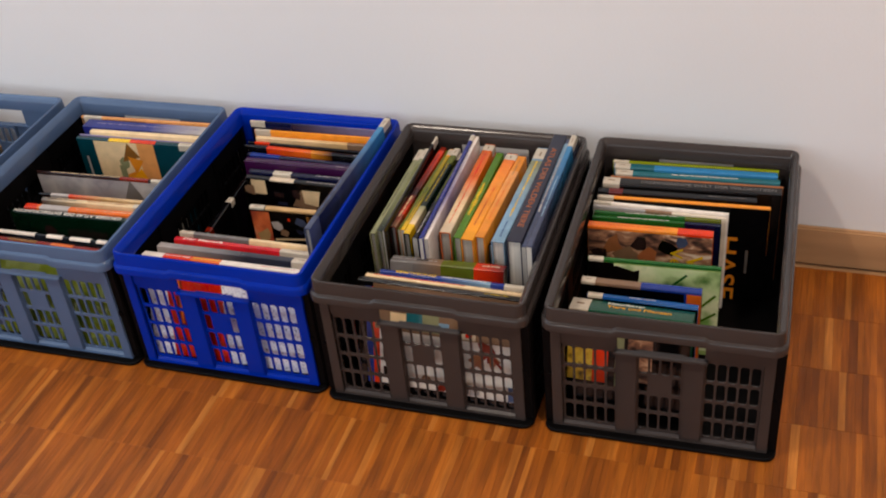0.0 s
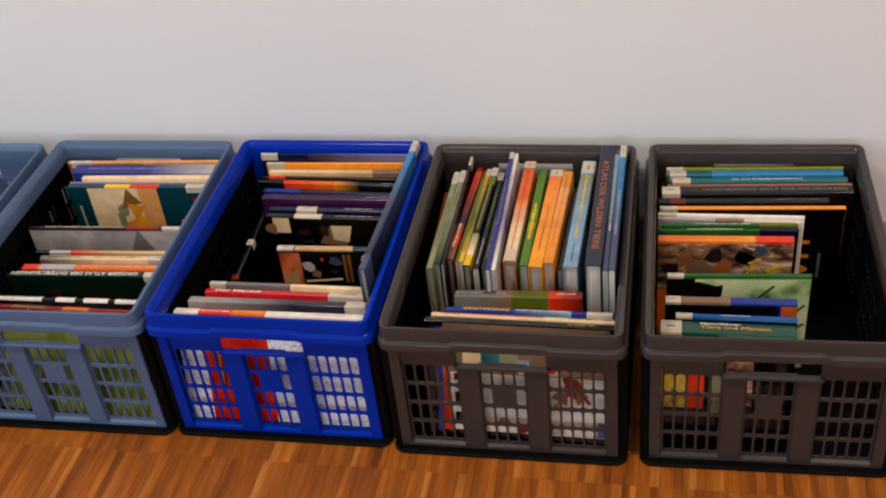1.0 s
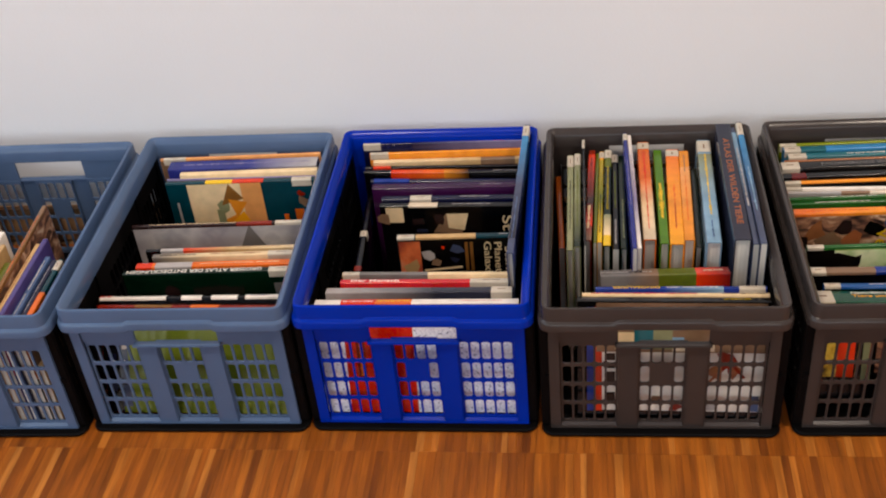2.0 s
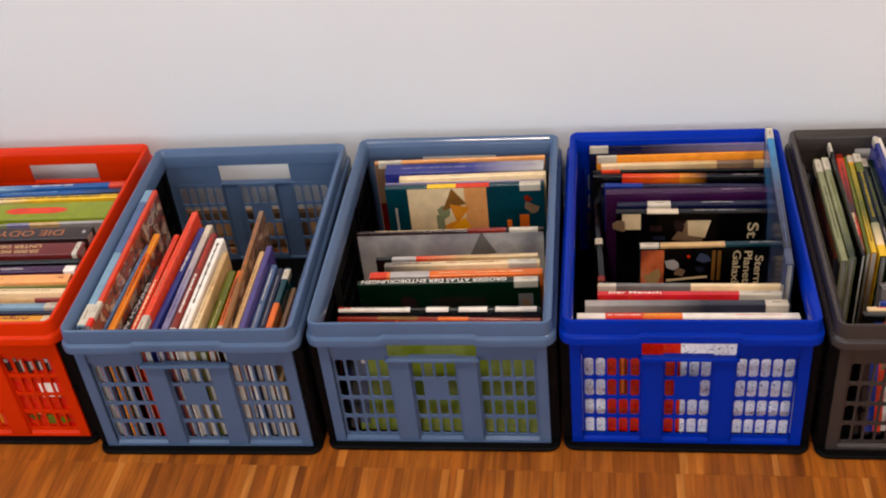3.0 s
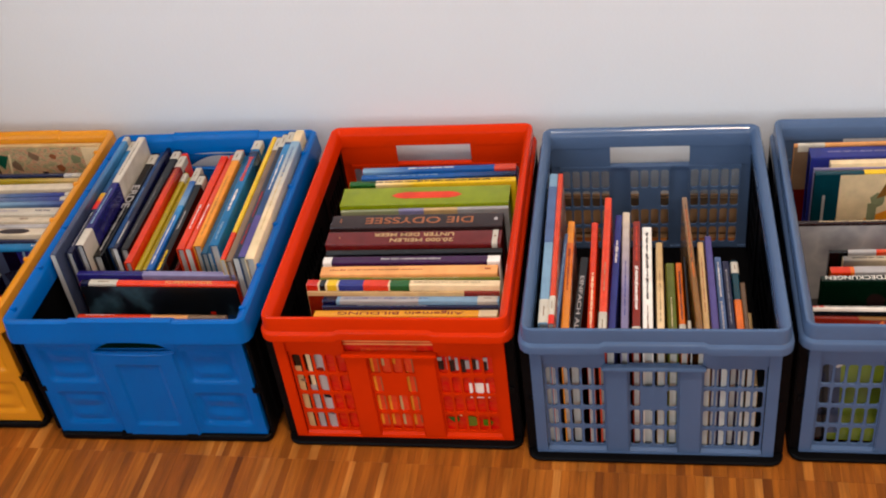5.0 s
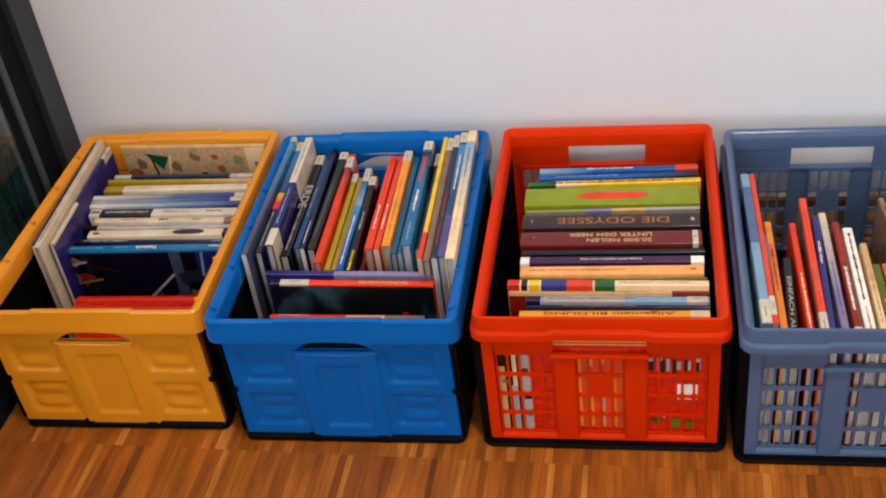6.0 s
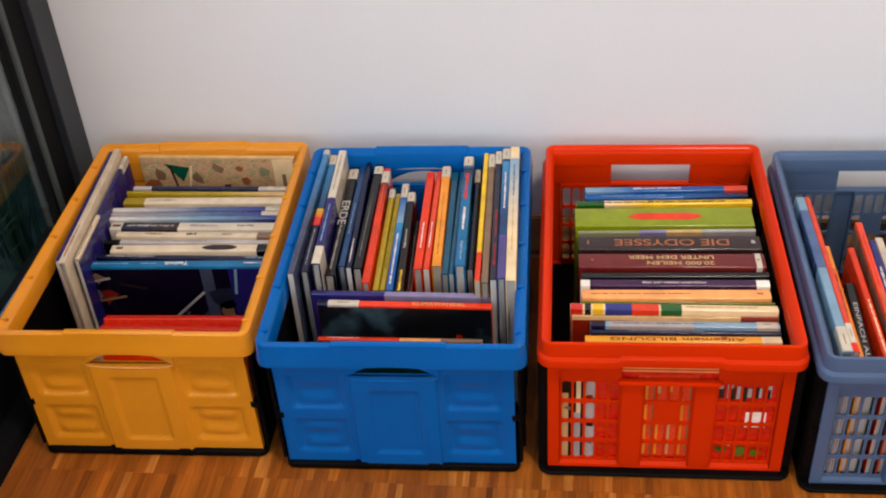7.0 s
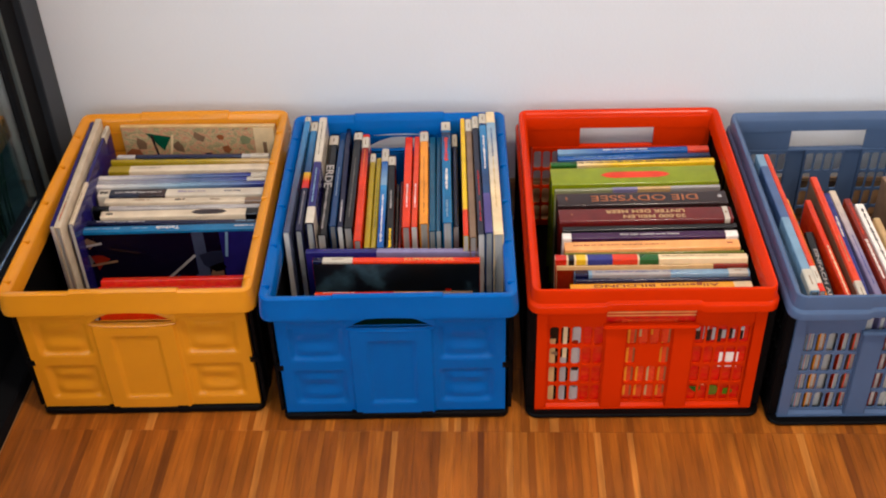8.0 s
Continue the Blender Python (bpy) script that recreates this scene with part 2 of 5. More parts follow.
def slot_panel(xs, zs, hole, thick, y):
    """A plate in the plane of x and z, thick deep from y, with a chamfered hole in each cell where hole(i, j)."""
    bm = bmesh.new()
    grid = {}

    def v(x, z, d):
        k = (round(x, 5), round(z, 5), d)
        if k not in grid:
            grid[k] = bm.verts.new((x, y + d * thick, z))
        return grid[k]

    for i in range(len(xs) - 1):
        for j in range(len(zs) - 1):
            a, b, c, e = xs[i], xs[i + 1], zs[j], zs[j + 1]
            h = hole(i, j)
            for d in (0, 1):
                quad = [v(a, c, d), v(b, c, d), v(b, e, d), v(a, e, d)]
                if not h:
                    bm.faces.new(quad if d == 0 else quad[::-1])
                    continue
                g, q, k = h, h * 1.5, min(0.0026, (b - a) * 0.25)
                p = [(a + g + k, c + q), (b - g - k, c + q), (b - g, c + q + k), (b - g, e - q - k), (b - g - k, e - q), (a + g + k, e - q), (a + g, e - q - k), (a + g, c + q + k)]
                o = [v(x, z, d) for x, z in p]
                fs = [(quad[0], quad[1], o[1], o[0]), (quad[1], o[2], o[1]), (quad[1], quad[2], o[3], o[2]), (quad[2], o[4], o[3]), (quad[2], quad[3], o[5], o[4]), (quad[3], o[6], o[5]), (quad[3], quad[0], o[7], o[6]), (quad[0], o[0], o[7])]
                for f in fs:
                    bm.faces.new(f if d == 0 else f[::-1])
                if d == 1:
                    f0 = [v(x, z, 0) for x, z in p]
                    for w in range(8):
                        bm.faces.new((f0[w], f0[(w + 1) % 8], o[(w + 1) % 8], o[w]))
    for loop in [(xs[0], 0), (xs[-1], 1)]:
        for j in range(len(zs) - 1):
            q = (v(loop[0], zs[j], 0), v(loop[0], zs[j + 1], 0), v(loop[0], zs[j + 1], 1), v(loop[0], zs[j], 1))
            bm.faces.new(q)
    for z in (zs[0], zs[-1]):
        for i in range(len(xs) - 1):
            bm.faces.new((v(xs[i], z, 0), v(xs[i + 1], z, 0), v(xs[i + 1], z, 1), v(xs[i], z, 1)))
    bmesh.ops.recalc_face_normals(bm, faces=bm.faces)
    return bm


def tray(hw, hl, r, tall):
    """A flat base with round corners and softened edges."""
    bm = bmesh.new()
    loops = []
    for d, z in ((0.0025, 0.0), (0.0, 0.0025), (0.0, tall - 0.002), (0.002, tall)):
        loops.append([bm.verts.new((x, y, z)) for x, y in ring(hw - d, hl - d, r - d, 6)])
    for a, b in zip(loops, loops[1:]):
        for i in range(len(a)):
            j = (i + 1) % len(a)
            bm.faces.new((a[i], a[j], b[j], b[i]))
    bm.faces.new(loops[0][::-1])
    bm.faces.new(loops[-1])
    return bm


def spaced(a, b, n):
    return [a + (b - a) * k / n for k in range(n + 1)]


def slotted_crate(x, y, deg, mat, label, colour, shift=0.0):
    w, l = 0.336, 0.476
    crate = tagged(empty("folding_crate", pose(x, y, 0, 0, 0, deg)), label, "crate", "row of folding crates along the wall")
    crate["tone"], crate["shift"] = colour, shift

    def raised(px, z, d):
        k = max(0.0, min(1.0, (0.066 - abs(px)) / 0.006))
        if z < 0.214 and d < 0.0046:
            return z + 0.004 * k
        if z < 0.209:
            return max(z, 0.205) if k else z
        return z

    profile = [(0.018, 0.203), (0.018, 0.224), (0.0165, 0.227), (0.0105, 0.2342), (0.008, 0.235), (0.006, 0.2342), (0.0052, 0.2315), (0.0043, 0.2135), (0.0012, 0.2112), (0.0, 0.2085), (0.0002, 0.1985), (0.002, 0.1965), (0.0045, 0.1985), (0.006, 0.2085), (0.0125, 0.2085), (0.0125, 0.203)]
    smooth(part("rim", rim_mesh(w, l, profile, 0.02, raised), mat, crate), 35)
    # end panels
    zs = [0.0085, 0.017, 0.053, 0.089, 0.1255, 0.164, 0.1685]
    fields = ((spaced(-0.1375, -0.0615, 5), False), (spaced(-0.031, 0.031, 4), True), (spaced(0.0615, 0.1375, 5), False))

    for s in (-1, 1):
        at = pose(0, -l / 2 + 0.0135, 0) if s < 0 else pose(0, l / 2 - 0.0135, 0, 0, 0, 180)
        for field, middle in fields:
            xs = [field[0] - 0.0015, *field, field[-1] + 0.0015]
            bm = slot_panel(xs, zs, lambda i, j: 0.00155 if 1 <= j <= 4 and 1 <= i <= len(xs) - 3 and not (middle and j == 3 and i in (2, 3)) else 0, 0.003, 0.0025)
            part("slot_field", bm, mat, crate).matrix_basis = at
            # a bevelled sill below the slots
            sill = bmesh.new()
            va = [sill.verts.new((x, y, z)) for x in (field[0] - 0.001, field[-1] + 0.001) for y, z in ((-0.001, 0.0112), (0.0026, 0.0155), (0.0026, 0.0112))]
            for f in ((0, 1, 4, 3), (1, 2, 5, 4), (2, 0, 3, 5), (0, 2, 1), (3, 4, 5)):
                sill.faces.new([va[i] for i in f])
            bmesh.ops.recalc_face_normals(sill, faces=sill.faces)
            part("sill", sill, mat, crate).matrix_basis = at
        # uprights beside the slots, the lower rail, the grip and the strips beside the grip opening
        ribs = [(-0.1545, 0.1545, -0.003, 0.0055, 0.0075, 0.011), (-0.1545, -0.1395, -0.003, 0.0015, 0.0112, 0.203), (0.1395, 0.1545, -0.003, 0.0015, 0.0112, 0.203)]
        for rx in (-0.04625, 0.04625):
            ribs += [(rx - 0.0138, rx + 0.0138, -0.0026, 0.0, 0.0112, 0.1643), (rx - 0.0152, rx - 0.0139, -0.002, 0.0065, 0.0112, 0.1643), (rx + 0.0139, rx + 0.0152, -0.002, 0.0065, 0.0112, 0.1643)]
        ribs += [(-0.1545, -0.0605, 0.0, 0.0035, 0.1687, 0.2075), (0.0605, 0.1545, 0.0, 0.0035, 0.1687, 0.2075)]
        for rib in ribs:
            part("rib", box(*rib, 0.0006), mat, crate).matrix_basis = at
        part("grip", box(-0.0645, 0.0645, -0.008, 0.004, 0.1645, 0.1683, 0.0012), mat, crate).matrix_basis = at
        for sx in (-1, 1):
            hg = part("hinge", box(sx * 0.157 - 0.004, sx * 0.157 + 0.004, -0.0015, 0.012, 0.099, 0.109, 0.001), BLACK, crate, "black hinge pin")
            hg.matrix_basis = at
    # black long sides, pierced like the ends
    ys = [-0.222, *spaced(-0.2, -0.09, 8), *spaced(-0.06, 0.06, 8), *spaced(0.09, 0.2, 8), 0.222]
    zs2 = [0.0075, 0.0215, 0.0575, 0.0935, 0.13, 0.1685, 0.206]
    for s in (-1, 1):
        bm = slot_panel(ys, zs2, lambda i, j: 0.00155 if 1 <= j <= 4 and (1 <= i <= 8 or 10 <= i <= 17 or 19 <= i <= 26) else 0, 0.004, 0)
        p = part("side_panel", bm, BLACK, crate, "black slotted folding side")
        p.matrix_basis = pose(s * (w / 2 - 0.009), 0, 0, 0, 0, 90 * s)
        for ey in (-0.2145, -0.1, 0.1, 0.2145):
            part("rib", box(*sorted((s * (w / 2 - 0.0155), s * (w / 2 - 0.0008))), ey - 0.0085, ey + 0.0085, 0.0085, 0.2, 0.002), BLACK, crate)
    # Real base, widened so that its black stands in for shade between crates.
    smooth(part("base", tray(w / 2 - 0.0005, l / 2 + 0.001, 0.018, 0.0072), BLACK, crate, "black plastic base"), 40)
    return crate


def solid_crate(x, y, deg, mat, label, colour):
    w, l = 0.350, 0.476
    crate = tagged(empty("folding_crate", pose(x, y, 0, 0, 0, deg)), label, "crate", "row of folding crates along the wall")
    crate["tone"], crate["shift"] = colour, 0.0

    def raised(px, z, d):
        if z < 0.207 and abs(px) < 0.06:
            return max(z, (0.1965 if d < 0.004 else 0.2) + 0.005 * (1 - (px / 0.06) ** 2))
        if z > 0.2225 and abs(px) < 0.0735:
            return z + 0.0026
        return z

    profile = [(0.0185, 0.2), (0.0185, 0.226), (0.0165, 0.2295), (0.010, 0.2345), (0.0055, 0.235), (0.003, 0.2328), (0.0018, 0.222), (0.0008, 0.21), (0.0, 0.2065), (0.0003, 0.1985), (0.002, 0.1965), (0.005, 0.1985), (0.006, 0.207), (0.0135, 0.207), (0.0135, 0.2)]
    smooth(part("rim", rim_mesh(w, l, profile, 0.018, raised), mat, crate), 35)
    hw = 0.157
    # end panels: a relief of four pillows and a middle shield
    nx, nz = 130, 60

    def bump(px, pz):
        d = 0.0
        ax = abs(px)

        def inside(v, a, b, soft):
            return max(0.0, min(1.0, (v - a) / soft)) * max(0.0, min(1.0, (b - v) / soft))

        for a, b in ((0.03, 0.093), (0.113, 0.181)):
            k = inside(ax, 0.0645, 0.142, 0.008) * inside(pz, a - 0.001, b + 0.001, 0.008)
            wave = 0.5 - 0.5 * math.cos((pz - a) / (b - a) * 2 * math.pi * 2 + (ax - 0.1) * 3) * math.cos((ax - 0.103) * 30)
            d += k * (0.005 - 0.0034 * wave * inside(ax, 0.072, 0.134, 0.012))
        d -= 0.0045 * inside(ax, -1, 0.0585, 0.003) * inside(pz, -1, 0.1795, 0.004)
        d += 0.0034 * inside(ax, -1, 0.0335, 0.0025) * inside(pz, 0.033, 0.15, 0.0025)
        d -= 0.0008 * inside(ax, 0.029, 0.0335, 0.0012) * inside(pz, 0.033, 0.15, 0.002)
        return d

    for s in (-1, 1):
        bm = bmesh.new()
        rows = []
        for j in range(nz + 1):
            pz = 0.013 + (0.193 - 0.013) * j / nz
            rows.append([bm.verts.new((-hw + 2 * hw * i / nx, bump(-hw + 2 * hw * i / nx, pz), min(pz, 0.1715) if abs(-hw + 2 * hw * i / nx) < 0.0612 else pz)) for i in range(nx + 1)])
        for j in range(nz):
            for i in range(nx):
                bm.faces.new((rows[j][i], rows[j][i + 1], rows[j + 1][i + 1], rows[j + 1][i]))
        at = pose(0, -l / 2 + 0.0135, 0) if s < 0 else pose(0, l / 2 - 0.0135, 0, 0, 0, 180)
        part("inner_panel", box(-hw, hw, 0.0082, 0.0095, 0.013, 0.17), mat, crate).matrix_basis = at
        for sx in (-1, 1):
            part("rib", box(*sorted((sx * 0.0615, sx * hw)), 0.001, 0.0065, 0.172, 0.2065, 0.0005), mat, crate).matrix_basis = at
            part("rib", box(*sorted((sx * (hw - 0.002), sx * hw)), -0.0005, 0.0094, 0.013, 0.193), mat, crate).matrix_basis = at
        # collar over the grip opening, arched
        collar = bmesh.new()
        rows2 = []
        for j in range(5):
            row = []
            for i in range(25):
                lx = -0.0612 + 0.1224 * i / 24
                arch = 0.1735 + 0.0235 * max(0.0, 1 - (lx / 0.0605) ** 2)
                row.append(collar.verts.new((lx, -0.0035 * (1 - j / 4) ** 2 + 0.0015, arch + (0.2 - arch) * j / 4)))
            rows2.append(row)
        for j in range(4):
            for i in range(24):
                collar.faces.new((rows2[j][i], rows2[j][i + 1], rows2[j + 1][i + 1], rows2[j + 1][i]))
        ext = bmesh.ops.extrude_face_region(collar, geom=list(collar.faces))
        bmesh.ops.translate(collar, vec=(0, 0.0035, 0), verts=[g for g in ext["geom"] if isinstance(g, bmesh.types.BMVert)])
        bmesh.ops.recalc_face_normals(collar, faces=collar.faces)
        smooth(part("grip_collar", collar, mat, crate), 50).matrix_basis = pose(0, -l / 2 + 0.0135, 0) if s < 0 else pose(0, l / 2 - 0.0135, 0, 0, 0, 180)
        # rounded lip under the lens-shaped grip opening
        lip = bmesh.new()
        last = None
        for i in range(25):
            lx = -0.0605 + 0.121 * i / 24
            lz, rad = 0.1695 + 0.0035 * (lx / 0.06) ** 4, 0.003 - 0.0012 * abs(lx / 0.0635) ** 3
            loop = [lip.verts.new((lx, -0.001 + 1.5 * rad * math.cos(2 * math.pi * q / 8), lz + rad * math.sin(2 * math.pi * q / 8))) for q in range(8)]
            if last:
                for q in range(8):
                    lip.faces.new((last[q], loop[q], loop[(q + 1) % 8], last[(q + 1) % 8]))
            else:
                lip.faces.new(loop[::-1])
            last = loop
        lip.faces.new(last)
        at = pose(0, -l / 2 + 0.0135, 0) if s < 0 else pose(0, l / 2 - 0.0135, 0, 0, 0, 180)
        smooth(part("grip", lip, mat, crate), 60).matrix_basis = at
        p = smooth(part("end_panel", bm, mat, crate), 50)
        p.matrix_basis = pose(0, -l / 2 + 0.0135, 0) if s < 0 else pose(0, l / 2 - 0.0135, 0, 0, 0, 180)
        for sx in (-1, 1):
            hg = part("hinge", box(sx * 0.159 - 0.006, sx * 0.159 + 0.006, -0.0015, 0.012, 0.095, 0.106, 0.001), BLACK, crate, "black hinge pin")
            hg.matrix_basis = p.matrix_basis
        for sx in (-0.055, 0.045):
            ct = part("catch", box(sx - 0.009, sx + 0.009, -0.005, 0.004, 0.0, 0.016, 0.001), BLACK, crate, "black catch at the base")
            ct.matrix_basis = p.matrix_basis
    for s in (-1, 1):
        p = part("side_panel", box(-0.222, 0.222, 0, 0.005, 0.013, 0.206, 0.001), BLACK, crate, "black ribbed folding side")
        p.matrix_basis = pose(s * (w / 2 - 0.0085), 0, 0, 0, 0, 90 * s)
        for k in range(7):
            rb = part("rib", box(-0.2 + k * 0.06, -0.18 + k * 0.06, -0.003, 0.0, 0.02, 0.2, 0.0006), BLACK, crate)
            rb.matrix_basis = p.matrix_basis
        # grooves of the hinges on the long rims
        for k, gy in enumerate((-0.205, -0.115, -0.02, 0.075, 0.165)):
            part("rim_tab", box(s * (w / 2 - 0.0105) - 0.0048, s * (w / 2 - 0.0105) + 0.0048, gy - 0.003, gy + 0.003, 0.2305, 0.2362, 0.0009), mat, crate, "small raised tab on the rim")
    # raised tabs added to give a row of glints along the back rim
    for gx in (-0.066, -0.022, 0.022, 0.066):
        part("rim_tab", box(gx - 0.006, gx + 0.006, l / 2 - 0.0178, l / 2 - 0.0143, 0.2268, 0.2312, 0.0006), mat, crate, "small raised tab on the rim")
    smooth(part("base", tray(0.1625, l / 2 - 0.008, 0.012, 0.0122), BLACK, crate, "black plastic base"), 40)
    return crate


crate_d1 = slotted_crate(2.494, -0.246, 1.0, GREY, "dark grey slotted folding crate with black sides, filled with books", "grey")
crate_d2 = slotted_crate(2.146, -0.253, 0.2, GREY, "dark grey slotted folding crate packed with upright books", "anthracite")
crate_b = slotted_crate(1.806, -0.2465, 0.0, BLUE, "royal blue slotted folding crate with black sides, half full of books", "blue", -0.002)
crate_l1 = slotted_crate(1.465, -0.252, 0.6, SLATE, "slate blue slotted folding crate with black sides, holding large picture books", "slate blue", -0.003)
crate_l2 = slotted_crate(1.121, -0.268, 1.2, SLATE, "slate blue slotted folding crate with leaning thin books", "slate", 0.003)
crate_r = slotted_crate(0.778, -0.256, 1.1, RED, "bright red slotted folding crate full of books", "red", -0.004)
crate_a = solid_crate(0.422, -0.270, 1.6, AZURE, "azure blue solid-sided folding crate packed with books", "azure")
crate_o = solid_crate(0.065, -0.261, 1.7, ORANGE, "orange-yellow solid-sided folding crate with magazines and books", "orange")


# ---- books ----
TONES = dict(
    lime=(150, 165, 20), skyblue=(70, 150, 205), teal=(50, 120, 135), tan=(170, 120, 85), black=(26, 22, 22), ink=(16, 14, 17), orange=(232, 128, 45),
    white=(225, 218, 208), green=(40, 110, 45), darkgreen=(18, 45, 28), sage=(150, 155, 125), rust=(150, 50, 25), mustard=(180, 160, 30), cream=(242, 222, 188),
    silver=(190, 188, 192), lilac=(150, 145, 185), amber=(240, 165, 60), leaf=(95, 140, 30), powder=(145, 180, 210), navy_grey=(48, 52, 75), steel=(95, 120, 165),
    grey=(130, 128, 130), olive=(115, 125, 40), redorange=(228, 74, 24), ivory=(224, 212, 195), blue=(35, 70, 160), navy=(25, 30, 75), sand=(215, 185, 140), taupe=(150, 125, 105),
    purple=(75, 30, 85), crimson=(210, 48, 58), apricot=(240, 180, 120), royal=(55, 65, 150), darkteal=(10, 75, 90), red=(222, 54, 24), bottle=(14, 50, 35),
    coral=(228, 88, 52), violet=(95, 85, 150), azure=(30, 105, 180), yellow=(240, 205, 50), espresso=(62, 45, 46), maroon=(120, 38, 36), paper=(246, 243, 242),
    yolk=(245, 180, 40), slate=(85, 95, 125), violet_blue=(50, 45, 125), steel_blue=(45, 85, 135), darkcyan=(40, 108, 142), cyan=(20, 130, 185), midnight=(24, 18, 45),
    copper=(175, 115, 80), bronze=(150, 110, 60), darkred=(120, 30, 25), teal_green=(10, 95, 75), palegreen=(180, 208, 140), moss=(114, 128, 48),
)
PLAIN = dict(ink="black", navy_grey="dark grey-blue", redorange="bright red", violet_blue="violet-blue", steel_blue="steel blue", darkgreen="dark green", darkteal="dark teal", darkcyan="dark cyan", darkred="dark red", teal_green="blue-green", palegreen="pale green", skyblue="sky blue", bottle="bottle green", yolk="egg-yolk yellow", espresso="dark brown", leaf="leaf green", paper="off-white", powder="powder blue", royal="royal blue")
card_cache = {}
word_rng = random.Random(3)


def card(tone):
    """Printed, slightly glossy card in a tone."""
    if tone not in card_cache:
        m = material("printed card " + tone, tuple(k * c ** 1.22 for k, c in zip((0.88, 0.82, 0.73), srgb(*TONES[tone]))), 0.16, vary=0.13, scale=170, bump=0.04, bump_scale=500, spec=0.5, rand=0.1)
        # print that shifts in hue and fades along the sheet
        n, l = m.node_tree.nodes, m.node_tree.links
        hsv = next(x for x in n if x.bl_idname == "ShaderNodeHueSaturation")
        tex = n.new("ShaderNodeTexNoise")
        tex.inputs["Scale"].default_value = 26
        mr = n.new("ShaderNodeMapRange")
        mr.inputs["From Min"].default_value, mr.inputs["From Max"].default_value = 0.3, 0.7
        mr.inputs["To Min"].default_value, mr.inputs["To Max"].default_value = 0.495, 0.505
        l.new(tex.outputs["Fac"], mr.inputs["Value"])
        l.new(mr.outputs["Result"], hsv.inputs["Hue"])
        card_cache[tone] = m
    return card_cache[tone]


def card_fade(tone, other, x0, x1):
    """Printed card that runs from one tone into another between x0 and x1."""
    m = card(tone).copy()
    m.name = f"printed card {tone} to {other}"
    n, l = m.node_tree.nodes, m.node_tree.links
    hsv = next(x for x in n if x.bl_idname == "ShaderNodeHueSaturation")
    tc, sep, mr, mix = n.new("ShaderNodeTexCoord"), n.new("ShaderNodeSeparateXYZ"), n.new("ShaderNodeMapRange"), n.new("ShaderNodeMix")
    mr.inputs["From Min"].default_value, mr.inputs["From Max"].default_value = x0, x1
    mix.data_type = "RGBA"
    mix.inputs[6].default_value = hsv.inputs["Color"].default_value
    other_hsv = next(x for x in card(other).node_tree.nodes if x.bl_idname == "ShaderNodeHueSaturation")
    mix.inputs[7].default_value = other_hsv.inputs["Color"].default_value
    l.new(tc.outputs["Object"], sep.inputs[0])
    l.new(sep.outputs["X"], mr.inputs["Value"])
    l.new(mr.outputs["Result"], mix.inputs[0])
    l.new(mix.outputs[2], hsv.inputs["Color"])
    return m


PAGES = material("cut paper pages", (0.55, 0.52, 0.465), 0.9, rand=0.2, vary=0.15, scale=200, bump=0.4, bump_scale=900, spec=0.15, stretch=(0.05, 6, 0.05))
STICKER = material("cream library sticker", (0.52, 0.455, 0.36), 0.4, vary=0.15, scale=200)


def art(name, stops, scale, detail=4.0, swirl=0.0, stretch=(1, 1, 1)):
    """A printed picture: soft patches of several colours."""
    m = bpy.data.materials.new("cover picture " + name)
    m.use_nodes = True
    n, l = m.node_tree.nodes, m.node_tree.links
    tc = n.new("ShaderNodeTexCoord")
    tex, mp = n.new("ShaderNodeTexNoise"), n.new("ShaderNodeMapping")
    tex.inputs["Scale"].default_value, tex.inputs["Detail"].default_value, tex.inputs["Distortion"].default_value = scale, detail, swirl
    mp.inputs["Scale"].default_value, mp.inputs["Rotation"].default_value = stretch, (0, 0.5, 0)
    l.new(tc.outputs["Object"], mp.inputs["Vector"])
    l.new(mp.outputs["Vector"], tex.inputs["Vector"])
    ramp = n.new("ShaderNodeValToRGB")
    ramp.color_ramp.elements[0].position, ramp.color_ramp.elements[1].position = 0.3, 0.72
    for k, tone in enumerate(stops[1:-1]):
        ramp.color_ramp.elements.new(0.3 + 0.42 * (k + 1) / (len(stops) - 1))
    for e, tone in zip(ramp.color_ramp.elements, stops):
        e.color = (*srgb(*tone), 1)
    l.new(tex.outputs["Fac"], ramp.inputs["Fac"])
    bsdf = n["Principled BSDF"]
    bsdf.inputs["Roughness"].default_value = 0.34
    l.new(ramp.outputs["Color"], bsdf.inputs["Base Color"])
    return m


